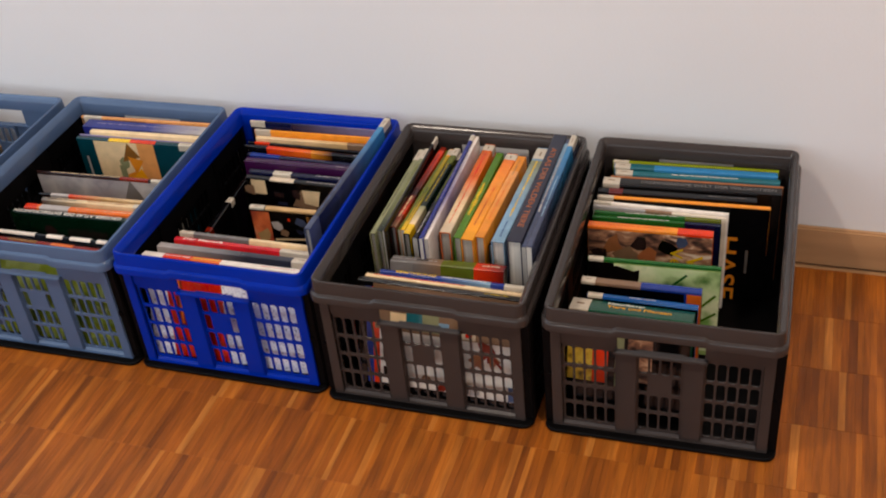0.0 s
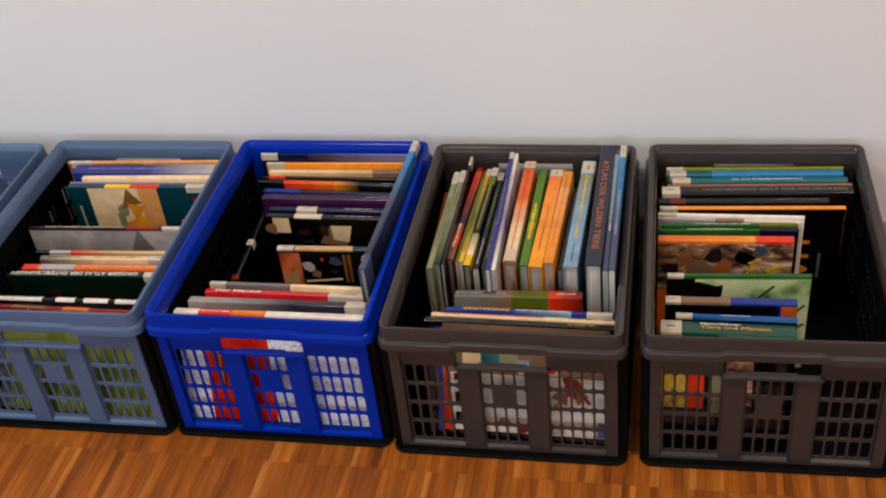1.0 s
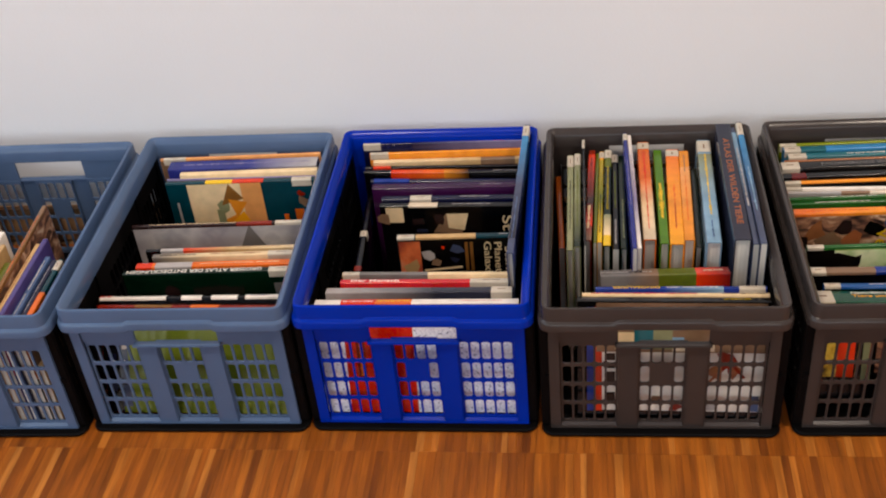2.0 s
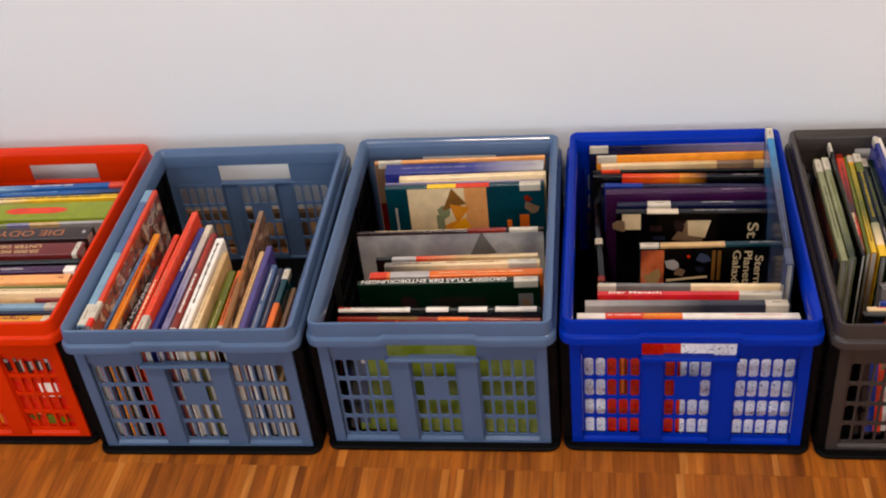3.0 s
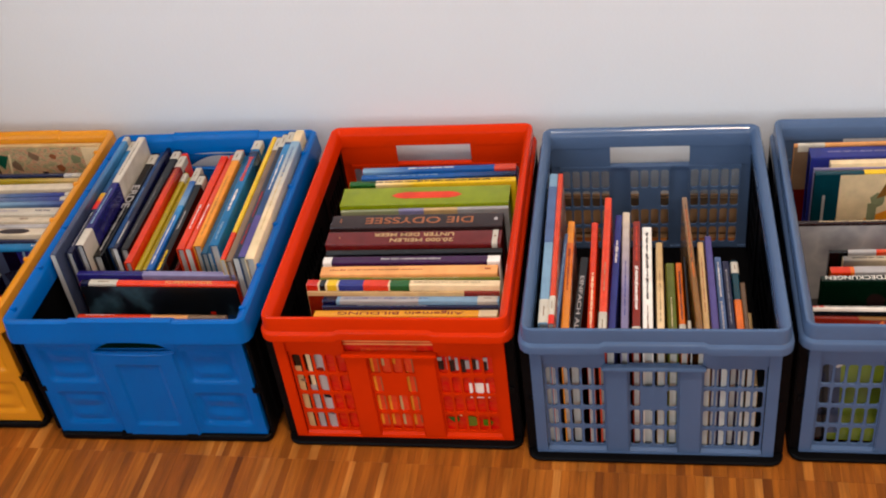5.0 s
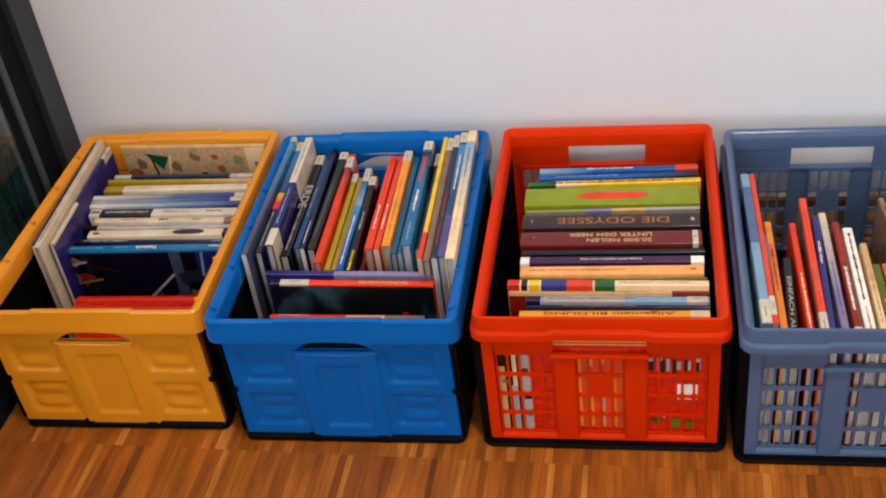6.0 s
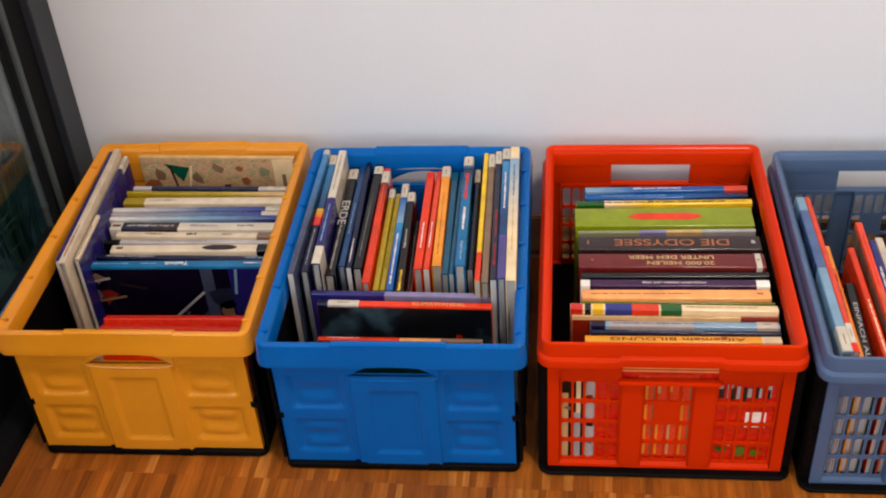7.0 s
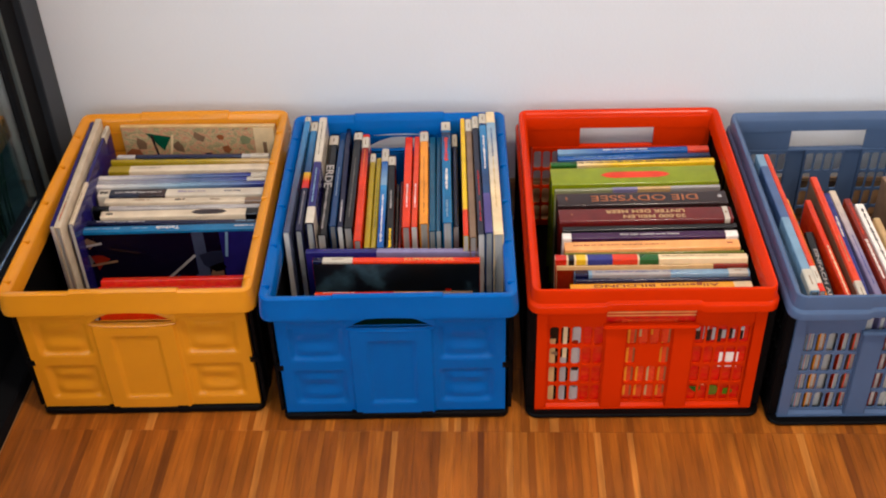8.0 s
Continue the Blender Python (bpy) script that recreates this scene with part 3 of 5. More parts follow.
ART = dict(
    fur=art("fur", ((22, 15, 14), (62, 42, 36), (118, 80, 62), (165, 118, 88), (205, 168, 138), (225, 205, 185)), 30, detail=5.0, swirl=1.2, stretch=(1, 1, 1.8)),
    comic=art("comic", ((30, 26, 34), (60, 45, 45), (165, 75, 50), (70, 60, 65), (215, 180, 145), (60, 95, 135), (230, 120, 60)), 44, detail=6.0),
    gold=art("gold", ((60, 40, 20), (205, 160, 40), (225, 190, 70), (120, 80, 30)), 60),
    leaf=art("leaf", ((60, 110, 30), (190, 215, 150), (225, 232, 185), (120, 165, 80)), 16),
    rust=art("rust", ((30, 18, 20), (150, 60, 40), (220, 110, 60), (225, 175, 140)), 16),
    slate=art("slate", ((110, 108, 114), (178, 172, 168), (140, 135, 138), (195, 188, 178)), 9),
    mist=art("mist", ((3, 5, 8), (6, 10, 14), (12, 18, 24), (55, 80, 90), (10, 15, 20)), 13),
    map=art("map", ((90, 105, 85), (205, 180, 135), (196, 125, 95), (200, 172, 128), (140, 135, 95), (190, 165, 120), (170, 85, 65)), 55, detail=6.0, swirl=1.5, stretch=(1, 1, 1.6)),
    newsprint=art("newsprint", ((70, 70, 95), (225, 223, 235), (240, 239, 246), (248, 247, 251), (250, 249, 252)), 260, detail=2.0),
)


def lean(deg):
    return ("lean", deg)


def cap(a, b, tone):
    return ("cap", a, b, tone)


def fade(a, b, tone, other):
    """A print that runs from one tone into another along the spine."""
    return ("fade", a, b, tone, other)


def sticker(a, b):
    return ("sticker", a, b)


def band(a, b, tone):
    return ("band", a, b, tone)


def bar(a, b, wide, tone):
    return ("bar", a, b, wide, tone)


def words(a, b, text, tone, size, turn=0, off=0.0):
    return ("words", a, b, text, tone, size, turn, off)


def front(a, b, c, d, tone):
    return ("front", a, b, c, d, tone)


def cover_art(a, b, c, d, name):
    return ("art", a, b, c, d, name)


def strokes(a, b, c, d, n, tone):
    return ("strokes", a, b, c, d, n, tone)


def plate(a, b, c, d, text, tone, turn):
    return ("plate", a, b, c, d, text, tone, turn)


def shape(a, c, size, tone, corners, turn=0):
    return ("shape", a, c, size, tone, corners, turn)


def back(a, b, c, d, tone):
    return ("back", a, b, c, d, tone)


def strut(a, b, c, d, tone):
    return ("strut", a, b, c, d, tone)


def plaque(a, b, wide, tone):
    return ("plaque", a, b, wide, tone)


def lettering(text, mat, parent, m, width, height):
    """Raised print of a text, fitted into a width and a height about its middle."""
    cu = bpy.data.curves.new("title", "FONT")
    cu.body, cu.align_x, cu.align_y, cu.extrude = text, "CENTER", "CENTER", 0.004
    cu.offset = 0.012
    tmp = new("title", cu)
    me = bpy.data.meshes.new_from_object(tmp.evaluated_get(bpy.context.evaluated_depsgraph_get()))
    bpy.data.objects.remove(tmp)
    xs = [v.co.x for v in me.vertices]
    zs = [v.co.y for v in me.vertices]
    cx, cy = (min(xs) + max(xs)) / 2, (min(zs) + max(zs)) / 2
    sx, sy = width / (max(xs) - min(xs)), height / (max(zs) - min(zs))
    for v in me.vertices:
        v.co = ((v.co.x - cx) * sx, (v.co.y - cy) * sy, v.co.z * 0.04)
    me.materials.clear()
    me.materials.append(mat)
    ob = new("title", me)
    ob.parent = parent
    ob.matrix_basis = m
    return ob


def profile_points(t, h, r, e=0.0, drop=None):
    """The outline over the spine: up one board, round, and down the other."""
    low = 0.0 if drop is None else h - drop
    pts = [(-t / 2 - e, low)]
    for k in range(4):
        a = math.pi - k * math.pi / 6
        pts.append((-t / 2 + r + (r + e) * math.cos(a), h - r * 0.6 + (r * 0.6 + e) * math.sin(a)))
    for k in range(4):
        a = math.pi / 2 - k * math.pi / 6
        pts.append((t / 2 - r + (r + e) * math.cos(a), h - r * 0.6 + (r * 0.6 + e) * math.sin(a)))
    return pts + [(t / 2 + e, low)]


def shell(pts, x0, x1):
    """A printed skin laid over the spine from x0 to x1."""
    bm = bmesh.new()
    a = [bm.verts.new((x0, y, z)) for y, z in pts]
    b = [bm.verts.new((x1, y, z)) for y, z in pts]
    for i in range(len(pts) - 1):
        bm.faces.new((a[i], b[i], b[i + 1], a[i + 1]))
    return bm


def word_mesh(x0, x1, tall, z):
    """An unreadable word as one low bar with an uneven outline."""
    bm, cols, x = bmesh.new(), [], x0
    while x < x1:
        w = word_rng.uniform(0.0009, 0.0018)
        hi, lo = tall * word_rng.choice((0.6, 0.65, 1.0)), -tall * word_rng.choice((0.6, 0.6, 0.95))
        cols += [(x, lo, hi), (min(x + w, x1), lo, hi)]
        x += w
        if x < x1 - 0.0008:
            neck = tall * word_rng.uniform(-0.5, 0.3)
            cols += [(x + 0.0001, neck, neck + tall * 0.3), (x + 0.0006, neck, neck + tall * 0.3)]
            x += 0.0007
    rows = [[bm.verts.new((px, py, z)) for py in (lo, hi)] for px, lo, hi in cols]
    faces = [bm.faces.new((a[0], b[0], b[1], a[1])) for a, b in zip(rows, rows[1:]) if (b[0].co - a[0].co).length > 1e-6]
    ext = bmesh.ops.extrude_face_region(bm, geom=faces)
    bmesh.ops.translate(bm, vec=(0, 0, 0.00008), verts=[g for g in ext["geom"] if isinstance(g, bmesh.types.BMVert)])
    bmesh.ops.recalc_face_normals(bm, faces=bm.faces)
    return bm


def book_cover(ln, t, h, board):
    """Two boards and a rounded spine in one bent sheet."""
    r = min(0.0026, t * 0.32)
    outer = profile_points(t, h, r)
    ri = max(r - board, 0.0004)
    inner = [(y, min(z, h - board)) for y, z in profile_points(max(t - 2 * board, 0.0006), h - board, ri)]
    bm = bmesh.new()
    ends = []
    for x in (-ln / 2, ln / 2):
        ends.append(([bm.verts.new((x, y, z)) for y, z in outer], [bm.verts.new((x, y, z)) for y, z in inner]))
    (oa, ia), (ob_, ib) = ends
    n = len(outer)
    for i in range(n - 1):
        bm.faces.new((oa[i], ob_[i], ob_[i + 1], oa[i + 1]))
        bm.faces.new((ia[i + 1], ib[i + 1], ib[i], ia[i]))
        bm.faces.new((oa[i + 1], ia[i + 1], ia[i], oa[i]))
        bm.faces.new((ob_[i], ib[i], ib[i + 1], ob_[i + 1]))
    for i in (0, n - 1):
        bm.faces.new((oa[i], ia[i], ib[i], ob_[i]))
    bmesh.ops.recalc_face_normals(bm, faces=bm.faces)
    return bm


def book(crate, u, v, deg, ln, t, top, tone, *marks):
    """A book that stands on its fore edge in a crate, spine up, at u, v from the crate's middle."""
    z0 = 0.0135
    tip = sum(m[1] for m in marks if m[0] == "lean")
    sn = math.sin(radians(tip))
    h = (top - z0 - t / 2 * sn) / math.cos(radians(tip))
    hard = t > 0.0095
    board = 0.0018 if hard else 0.0006
    thing = empty("book", crate.matrix_world @ pose(u + crate["shift"], v - h * sn, z0 + t / 2 * sn, -tip, 0, deg))
    kind = "hardback book" if hard else "thin paperback book"
    if any(m[0] == "words" for m in marks):
        kind = "titled " + kind
    elif any(m[0] == "sticker" for m in marks):
        kind += " with sticker"
    elif any(m[0] == "band" for m in marks):
        kind += " with banded spine"
    tagged(thing, f"{PLAIN.get(tone, tone)} {kind} spine-up in {crate['tone']} crate", "book", f"books in the {crate['tone']} crate")
    cover = smooth(part("cover", book_cover(ln, t, h, board), card(tone), thing), 50)
    inset = 0.004 if hard else 0.0006
    part("page_block", box(-ln / 2 + inset, ln / 2 - inset, -t / 2 + board, t / 2 - board, 0.002 if hard else 0.0002, h - board - 0.0003), PAGES, thing, "cream cut page edges")
    r = min(0.0026, t * 0.32)

    def skin(name, a, b, e, mat, drop):
        part(name, shell(profile_points(t, h, r, e, drop), -ln / 2 + a * ln, -ln / 2 + b * ln), mat, cover)

    layer = 0
    for m in marks:
        k = m[0]
        layer += 1
        e = 0.00012 + 0.00006 * layer
        if k == "sticker":
            skin("sticker", max(m[1], 0.004), min(m[2], 0.996), 0.00025 + e, STICKER, 0.012)
            wa, wb = m[1] + (m[2] - m[1]) * 0.3, m[1] + (m[2] - m[1]) * 0.7
            part("print", box(-ln / 2 + wa * ln, -ln / 2 + wb * ln, -t * 0.05, t * 0.06, h + 0.0002 + e, h + 0.00035 + e), card("taupe"), cover)
        elif k == "fade":
            skin("spine_print", max(m[1], 0.001), min(m[2], 0.999), e, card_fade(m[3], m[4], -ln / 2 + m[1] * ln, -ln / 2 + m[2] * ln), h * 0.5)
        elif k == "cap":
            skin("spine_print", max(m[1], 0.002), min(m[2], 0.998), e, card(m[3]), 0.0045)
        elif k == "band":
            skin("spine_band", max(m[1], 0.001), min(m[2], 0.999), e, card(m[3]), h * 0.5)
        elif k == "bar":
            # one plain bar for each word
            xa, xe, n = -ln / 2 + m[1] * ln, -ln / 2 + m[2] * ln, 0
            while xa < xe - 0.002:
                xb = min(xe, xa + word_rng.uniform(0.006, 0.022))
                tall = t * m[3] / 2 * word_rng.uniform(0.4, 0.75)
                part("title_bar", word_mesh(xa, xb, tall, h + e), card(m[4]), cover)
                xa = xb + word_rng.uniform(0.0013, 0.0026)
        elif k == "plaque":
            bm = bmesh.new()
            xa, xb, hw = -ln / 2 + m[1] * ln, -ln / 2 + m[2] * ln, t * m[3] / 2
            pts = [(xa, 0), (xa + hw, -hw * 0.7), (xa + 2.5 * hw, -hw), (xb - 2.5 * hw, -hw), (xb - hw, -hw * 0.7), (xb, 0), (xb - hw, hw * 0.7), (xb - 2.5 * hw, hw), (xa + 2.5 * hw, hw), (xa + hw, hw * 0.7)]
            face = bm.faces.new([bm.verts.new((x, y, h + e)) for x, y in pts])
            ext = bmesh.ops.extrude_face_region(bm, geom=[face])
            bmesh.ops.translate(bm, vec=(0, 0, 0.0002), verts=[g for g in ext["geom"] if isinstance(g, bmesh.types.BMVert)])
            part("title_plaque", bm, card(m[4]), cover)
        elif k == "words":
            mid = -ln / 2 + (m[1] + m[2]) / 2 * ln
            lettering(m[3], card(m[4]), cover, pose(mid, m[7] * t, h + e, 0, 0, m[6]), (m[2] - m[1]) * ln, t * m[5])
        elif k == "strokes":
            # tall unreadable letters as plain bars
            d = 0.0001 + 0.00008 * layer
            for i in range(m[5]):
                xa = -ln / 2 + (m[1] + (m[2] - m[1]) * (i + 0.15) / m[5]) * ln
                xb = xa + (m[2] - m[1]) / m[5] * 0.55 * ln
                za, zb = m[3] + (m[4] - m[3]) * word_rng.uniform(0, 0.25), m[4] - (m[4] - m[3]) * word_rng.uniform(0, 0.3)
                part("title_bar", box(xa, xb, -t / 2 - d - 0.0001, -t / 2 - d * 0.4, za * h, zb * h), card(m[6]), cover)
        elif k == "back":
            d = 0.0001 + 0.00008 * layer
            part("cover_print", box(-ln / 2 + max(m[1], 0.002) * ln, -ln / 2 + min(m[2], 0.998) * ln, t / 2 + d * 0.4, t / 2 + d + 0.0001, max(m[3], 0.003) * h, m[4] * h), card(m[5]), cover)
        elif k in ("front", "art"):
            d = 0.0001 + 0.00008 * layer
            mat = card(m[5]) if k == "front" else ART[m[5]]
            part("cover_print" if k == "front" else "cover_picture", box(-ln / 2 + max(m[1], 0.002) * ln, -ln / 2 + min(m[2], 0.998) * ln, -t / 2 - d - 0.0001, -t / 2 - d * 0.4, max(m[3], 0.003) * h, m[4] * h), mat, cover)
        elif k == "shape":
            d = 0.0001 + 0.00008 * layer
            bm = bmesh.new()
            cx, cz = -ln / 2 + m[1] * ln, m[2] * h
            pts = []
            for i in range(m[5]):
                ang, rad = radians(m[6]) + 2 * math.pi * i / m[5], m[3] * word_rng.uniform(0.45, 1.2)
                pts.append((cx + rad * math.cos(ang), cz + rad * math.sin(ang)))
            face = bm.faces.new([bm.verts.new((x, -t / 2 - d, min(max(z, 0.002), h * 0.985))) for x, z in pts])
            ext = bmesh.ops.extrude_face_region(bm, geom=[face])
            bmesh.ops.translate(bm, vec=(0, -0.0001, 0), verts=[g for g in ext["geom"] if isinstance(g, bmesh.types.BMVert)])
            bmesh.ops.recalc_face_normals(bm, faces=bm.faces)
            part("cover_print", bm, card(m[4]), cover)
        elif k == "strut":
            d = 0.0001 + 0.00008 * layer
            xa, xb, za, zb = -ln / 2 + m[1] * ln, -ln / 2 + m[2] * ln, m[3] * h, m[4] * h
            lg = math.hypot(xb - xa, zb - za)
            ob = part("cover_print", box(-lg / 2, lg / 2, -0.0001, 0.0, -0.002, 0.002), card(m[5]), cover)
            ob.matrix_basis = pose((xa + xb) / 2, -t / 2 - d, (za + zb) / 2, 0, -math.degrees(math.atan2(zb - za, xb - xa)), 0)
        elif k == "plate":
            d = 0.0001 + 0.00008 * layer
            wx, wz = (m[2] - m[1]) * ln, (m[4] - m[3]) * h
            at = pose(-ln / 2 + (m[1] + m[2]) / 2 * ln, -t / 2 - d, (m[3] + m[4]) / 2 * h, 90, 0, 0) @ pose(0, 0, 0, 0, 0, m[7])
            lettering(m[5], card(m[6]), cover, at, wz if abs(m[7]) == 90 else wx, wx if abs(m[7]) == 90 else wz)
    return thing


# dark grey crate, wildlife books
book(crate_d1, -0.0009, 0.2099, 1.3, 0.269, 0.0067, 0.205, 'lime', sticker(0, .1))
book(crate_d1, 0.0008, 0.1969, 1.4, 0.263, 0.0136, 0.205, 'skyblue', sticker(0, .1), band(.1, .25, "teal"))
book(crate_d1, 0.0050, 0.1802, 1.5, 0.264, 0.0125, 0.203, 'teal', sticker(0, .11), bar(.35, .75, .4, "paper"))
book(crate_d1, 0.0049, 0.1696, 1.5, 0.276, 0.0054, 0.200, 'tan')
book(crate_d1, -0.0006, 0.1492, 1.5, 0.284, 0.0191, 0.205, 'black', sticker(.0, .1), words(.22, .97, "FASZINIERENDE WELT DER WILDKATZEN", "grey", .36))
book(crate_d1, -0.0211, 0.1282, 1.5, 0.251, 0.0133, 0.200, 'ink', band(.07, .16, "darkred"), bar(.7, .95, .35, "grey"))
book(crate_d1, -0.0092, 0.1090, 1.3, 0.272, 0.0067, 0.200, 'ink', band(.1, 1, "amber"), sticker(0, .1), front(0, 1, 0, .985, "ink"), plate(.72, .83, .0, .68, "HASE", "amber", -90), front(.88, .895, .3, .55, "grey"))
book(crate_d1, -0.0410, 0.0850, -1.0, 0.212, 0.0052, 0.202, 'paper', sticker(0, .13))
book(crate_d1, -0.0426, 0.0775, -1.5, 0.208, 0.0050, 0.199, 'white', band(0, .4, "silver"), band(.4, .6, "taupe"))
book(crate_d1, -0.0440, 0.0690, 1.5, 0.198, 0.0062, 0.197, 'green', band(.72, 1, "olive"), bar(.25, .66, .4, "paper"))
book(crate_d1, -0.0440, 0.0610, 1.5, 0.200, 0.0066, 0.193, 'green', band(.72, 1, "navy"), bar(.2, .6, .4, "paper"))
book(crate_d1, -0.0500, 0.0342, 0.7, 0.193, 0.0142, 0.196, 'orange', fade(0, .72, "orange", "amber"), band(.72, 1, "redorange"), bar(.1, .6, .2, "red"), cover_art(0, 1, .5, .97, "fur"), shape(.2, .82, .022, "tan", 7, 20), shape(.33, .72, .024, "taupe", 8, 40), shape(.42, .86, .016, "espresso", 7), shape(.1, .7, .018, "espresso", 7), shape(.5, .72, .02, "copper", 8), shape(.62, .84, .018, "ink", 7), shape(.76, .9, .01, "slate", 6), plate(.67, .77, .58, .84, "Ver", "yellow", -90), plate(.8, .93, .52, .78, "W", "yellow", -90))
book(crate_d1, -0.0342, -0.0381, 1.5, 0.199, 0.0075, 0.186, 'green', sticker(0, .12), front(0, 1, 0, .97, "palegreen"), cover_art(.1, 1, .05, .96, "leaf"), front(.0, .2, .3, .97, "ink"), shape(.22, .72, .034, "ink", 9, 10), shape(.33, .82, .018, "ink", 7), strut(.5, .75, .6, .9, "green"), strut(.86, .97, .55, .7, "leaf"), strut(.87, .98, .4, .5, "leaf"))
book(crate_d1, -0.0466, -0.0854, -0.0, 0.178, 0.0133, 0.178, 'taupe', sticker(0, .12), band(.5, 1, "blue"), front(0, .86, 0, .97, "ink"), front(.88, 1, 0, .97, "orange"))
book(crate_d1, -0.0411, -0.1125, -1.0, 0.162, 0.0100, 0.172, 'azure', sticker(0, .14), bar(.2, .3, .3, "teal"), bar(.38, .62, .4, "paper"), front(0, 1, 0, .97, "ink"), lean(12.0))
book(crate_d1, -0.0532, -0.1385, -1.3, 0.179, 0.0340, 0.172, 'teal_green', sticker(0, .16), words(.3, .6, "Naturführer", "paper", .17, 0, .3), words(.3, .82, "Tiere und Pflanzen", "yolk", .22, 0, .02), front(0, 1, 0, .97, "ink"), cover_art(.0, .21, .25, .96, "gold"), front(.21, .34, .25, .96, "redorange"), cover_art(.36, .6, .8, .97, "fur"), cover_art(.5, .7, .3, .78, "fur"), front(.4, .47, .2, .78, "sage"), front(.62, .8, .8, .97, "darkgreen"), lean(12.0))
# dark grey crate, packed animal guides
book(crate_d2, -0.1406, 0.0860, 92.1, 0.197, 0.0090, 0.170, 'orange')
book(crate_d2, -0.1240, 0.0609, 89.8, 0.255, 0.0098, 0.208, 'sage', sticker(.86, .99), back(0, 1, 0, .95, "navy_grey"), bar(.2, .7, .3, "darkgreen"))
book(crate_d2, -0.1130, 0.0625, 89.6, 0.252, 0.0100, 0.211, 'sage', fade(0, .5, "darkgreen", "sage"), sticker(.86, .99), bar(.2, .8, .45, "olive"))
book(crate_d2, -0.1026, 0.0714, 90.0, 0.290, 0.0035, 0.221, 'ink', sticker(.9, .99), bar(.1, .6, .4, "grey"))
book(crate_d2, -0.0935, 0.0803, 87.5, 0.246, 0.0105, 0.207, 'rust', fade(.0, .15, "taupe", "rust"), fade(.15, .4, "redorange", "espresso"), fade(.4, .62, "espresso", "rust"), fade(.62, .95, "rust", "redorange"), bar(.12, .36, .7, "cream"), bar(.5, .9, .6, "darkred"))
book(crate_d2, -0.0838, 0.0783, 88.0, 0.244, 0.0050, 0.203, 'olive')
book(crate_d2, -0.0772, 0.0783, 88.0, 0.248, 0.0070, 0.205, 'yolk', fade(0, .45, "yellow", "olive"), fade(.45, .9, "olive", "mustard"), bar(.1, .5, .4, "darkgreen"), sticker(.92, .99))
book(crate_d2, -0.0668, 0.0742, 88.1, 0.262, 0.0104, 0.207, 'darkgreen', band(.0, .1, "yellow"), fade(.1, .3, "cream", "sage"), bar(.35, .8, .6, "mustard"), band(.8, .9, "olive"), sticker(.9, .99))
book(crate_d2, -0.0551, 0.0732, 88.7, 0.258, 0.0094, 0.200, 'ink', bar(.05, .3, .5, "silver"), bar(.4, .8, .5, "olive"), sticker(.9, .99))
book(crate_d2, -0.0442, 0.0707, 89.1, 0.251, 0.0100, 0.200, 'darkgreen', bar(.1, .5, .4, "sage"))
book(crate_d2, -0.0276, 0.0636, 90.5, 0.307, 0.0060, 0.226, 'silver', fade(0, .4, "paper", "lilac"), fade(.4, 1, "lilac", "paper"), bar(.3, .8, .4, "lilac"))
book(crate_d2, -0.0341, 0.0611, 90.5, 0.312, 0.0066, 0.230, 'royal', sticker(.93, .99), bar(.35, .75, .4, "lilac"))
book(crate_d2, -0.0078, 0.0835, 89.4, 0.267, 0.0180, 0.212, 'orange', fade(.0, .3, "ivory", "cream"), fade(.3, .6, "cream", "orange"), sticker(.92, .99), bar(.65, .9, .5, "coral"), bar(.1, .8, .25, "redorange"))
book(crate_d2, 0.0138, 0.0720, 89.1, 0.252, 0.0130, 0.208, 'leaf', bar(.25, .62, .9, "yellow"))
book(crate_d2, 0.0340, 0.0684, 87.8, 0.255, 0.0200, 0.210, 'amber', fade(0, .4, "yolk", "amber"), fade(.6, 1, "amber", "orange"), sticker(.92, .99), bar(.15, .6, .3, "orange"), bar(.15, .4, .12, "rust"))
book(crate_d2, 0.0521, 0.0708, 87.7, 0.240, 0.0150, 0.210, 'amber', fade(.2, .8, "amber", "apricot"), bar(.2, .7, .3, "orange"), bar(.75, .95, .3, "taupe"))
book(crate_d2, 0.0667, 0.0653, 87.6, 0.209, 0.0100, 0.190, 'darkgreen')
book(crate_d2, 0.0849, 0.0742, 88.1, 0.277, 0.0210, 0.216, 'powder', fade(.4, .85, "powder", "sage"), sticker(.87, .99), bar(.25, .85, .3, "yellow"), bar(.05, .2, .3, "steel"))
book(crate_d2, 0.1170, 0.0606, 89.2, 0.310, 0.0230, 0.243, 'navy_grey', words(.12, .86, "ATLAS DER WILDEN TIERE", "copper", .4, 180))
book(crate_d2, 0.1332, 0.0540, 89.6, 0.312, 0.0085, 0.240, 'slate', fade(.35, .95, "slate", "powder"), bar(.3, .8, .6, "silver"))
book(crate_d2, 0.1424, 0.0540, 89.6, 0.325, 0.0088, 0.246, 'slate', fade(.3, .88, "slate", "skyblue"), bar(.25, .6, .6, "powder"), sticker(.88, .99))
book(crate_d2, 0.0101, -0.0965, 1.5, 0.181, 0.0232, 0.190, 'grey', fade(.2, .45, "grey", "taupe"), fade(.45, .74, "olive", "moss"), fade(.74, 1, "redorange", "darkred"), bar(.8, .95, .35, "ivory"), bar(.0, .4, .3, "silver"), bar(.22, .34, .5, "espresso"), lean(14.7))
book(crate_d2, 0.0280, -0.1328, -0.4, 0.235, 0.0091, 0.190, 'blue', words(.1, .38, "DINOSAURIER", "yellow", .8, 180), fade(.4, .75, "blue", "powder"), bar(.42, .72, .6, "paper"), sticker(.84, .99), lean(14.7))
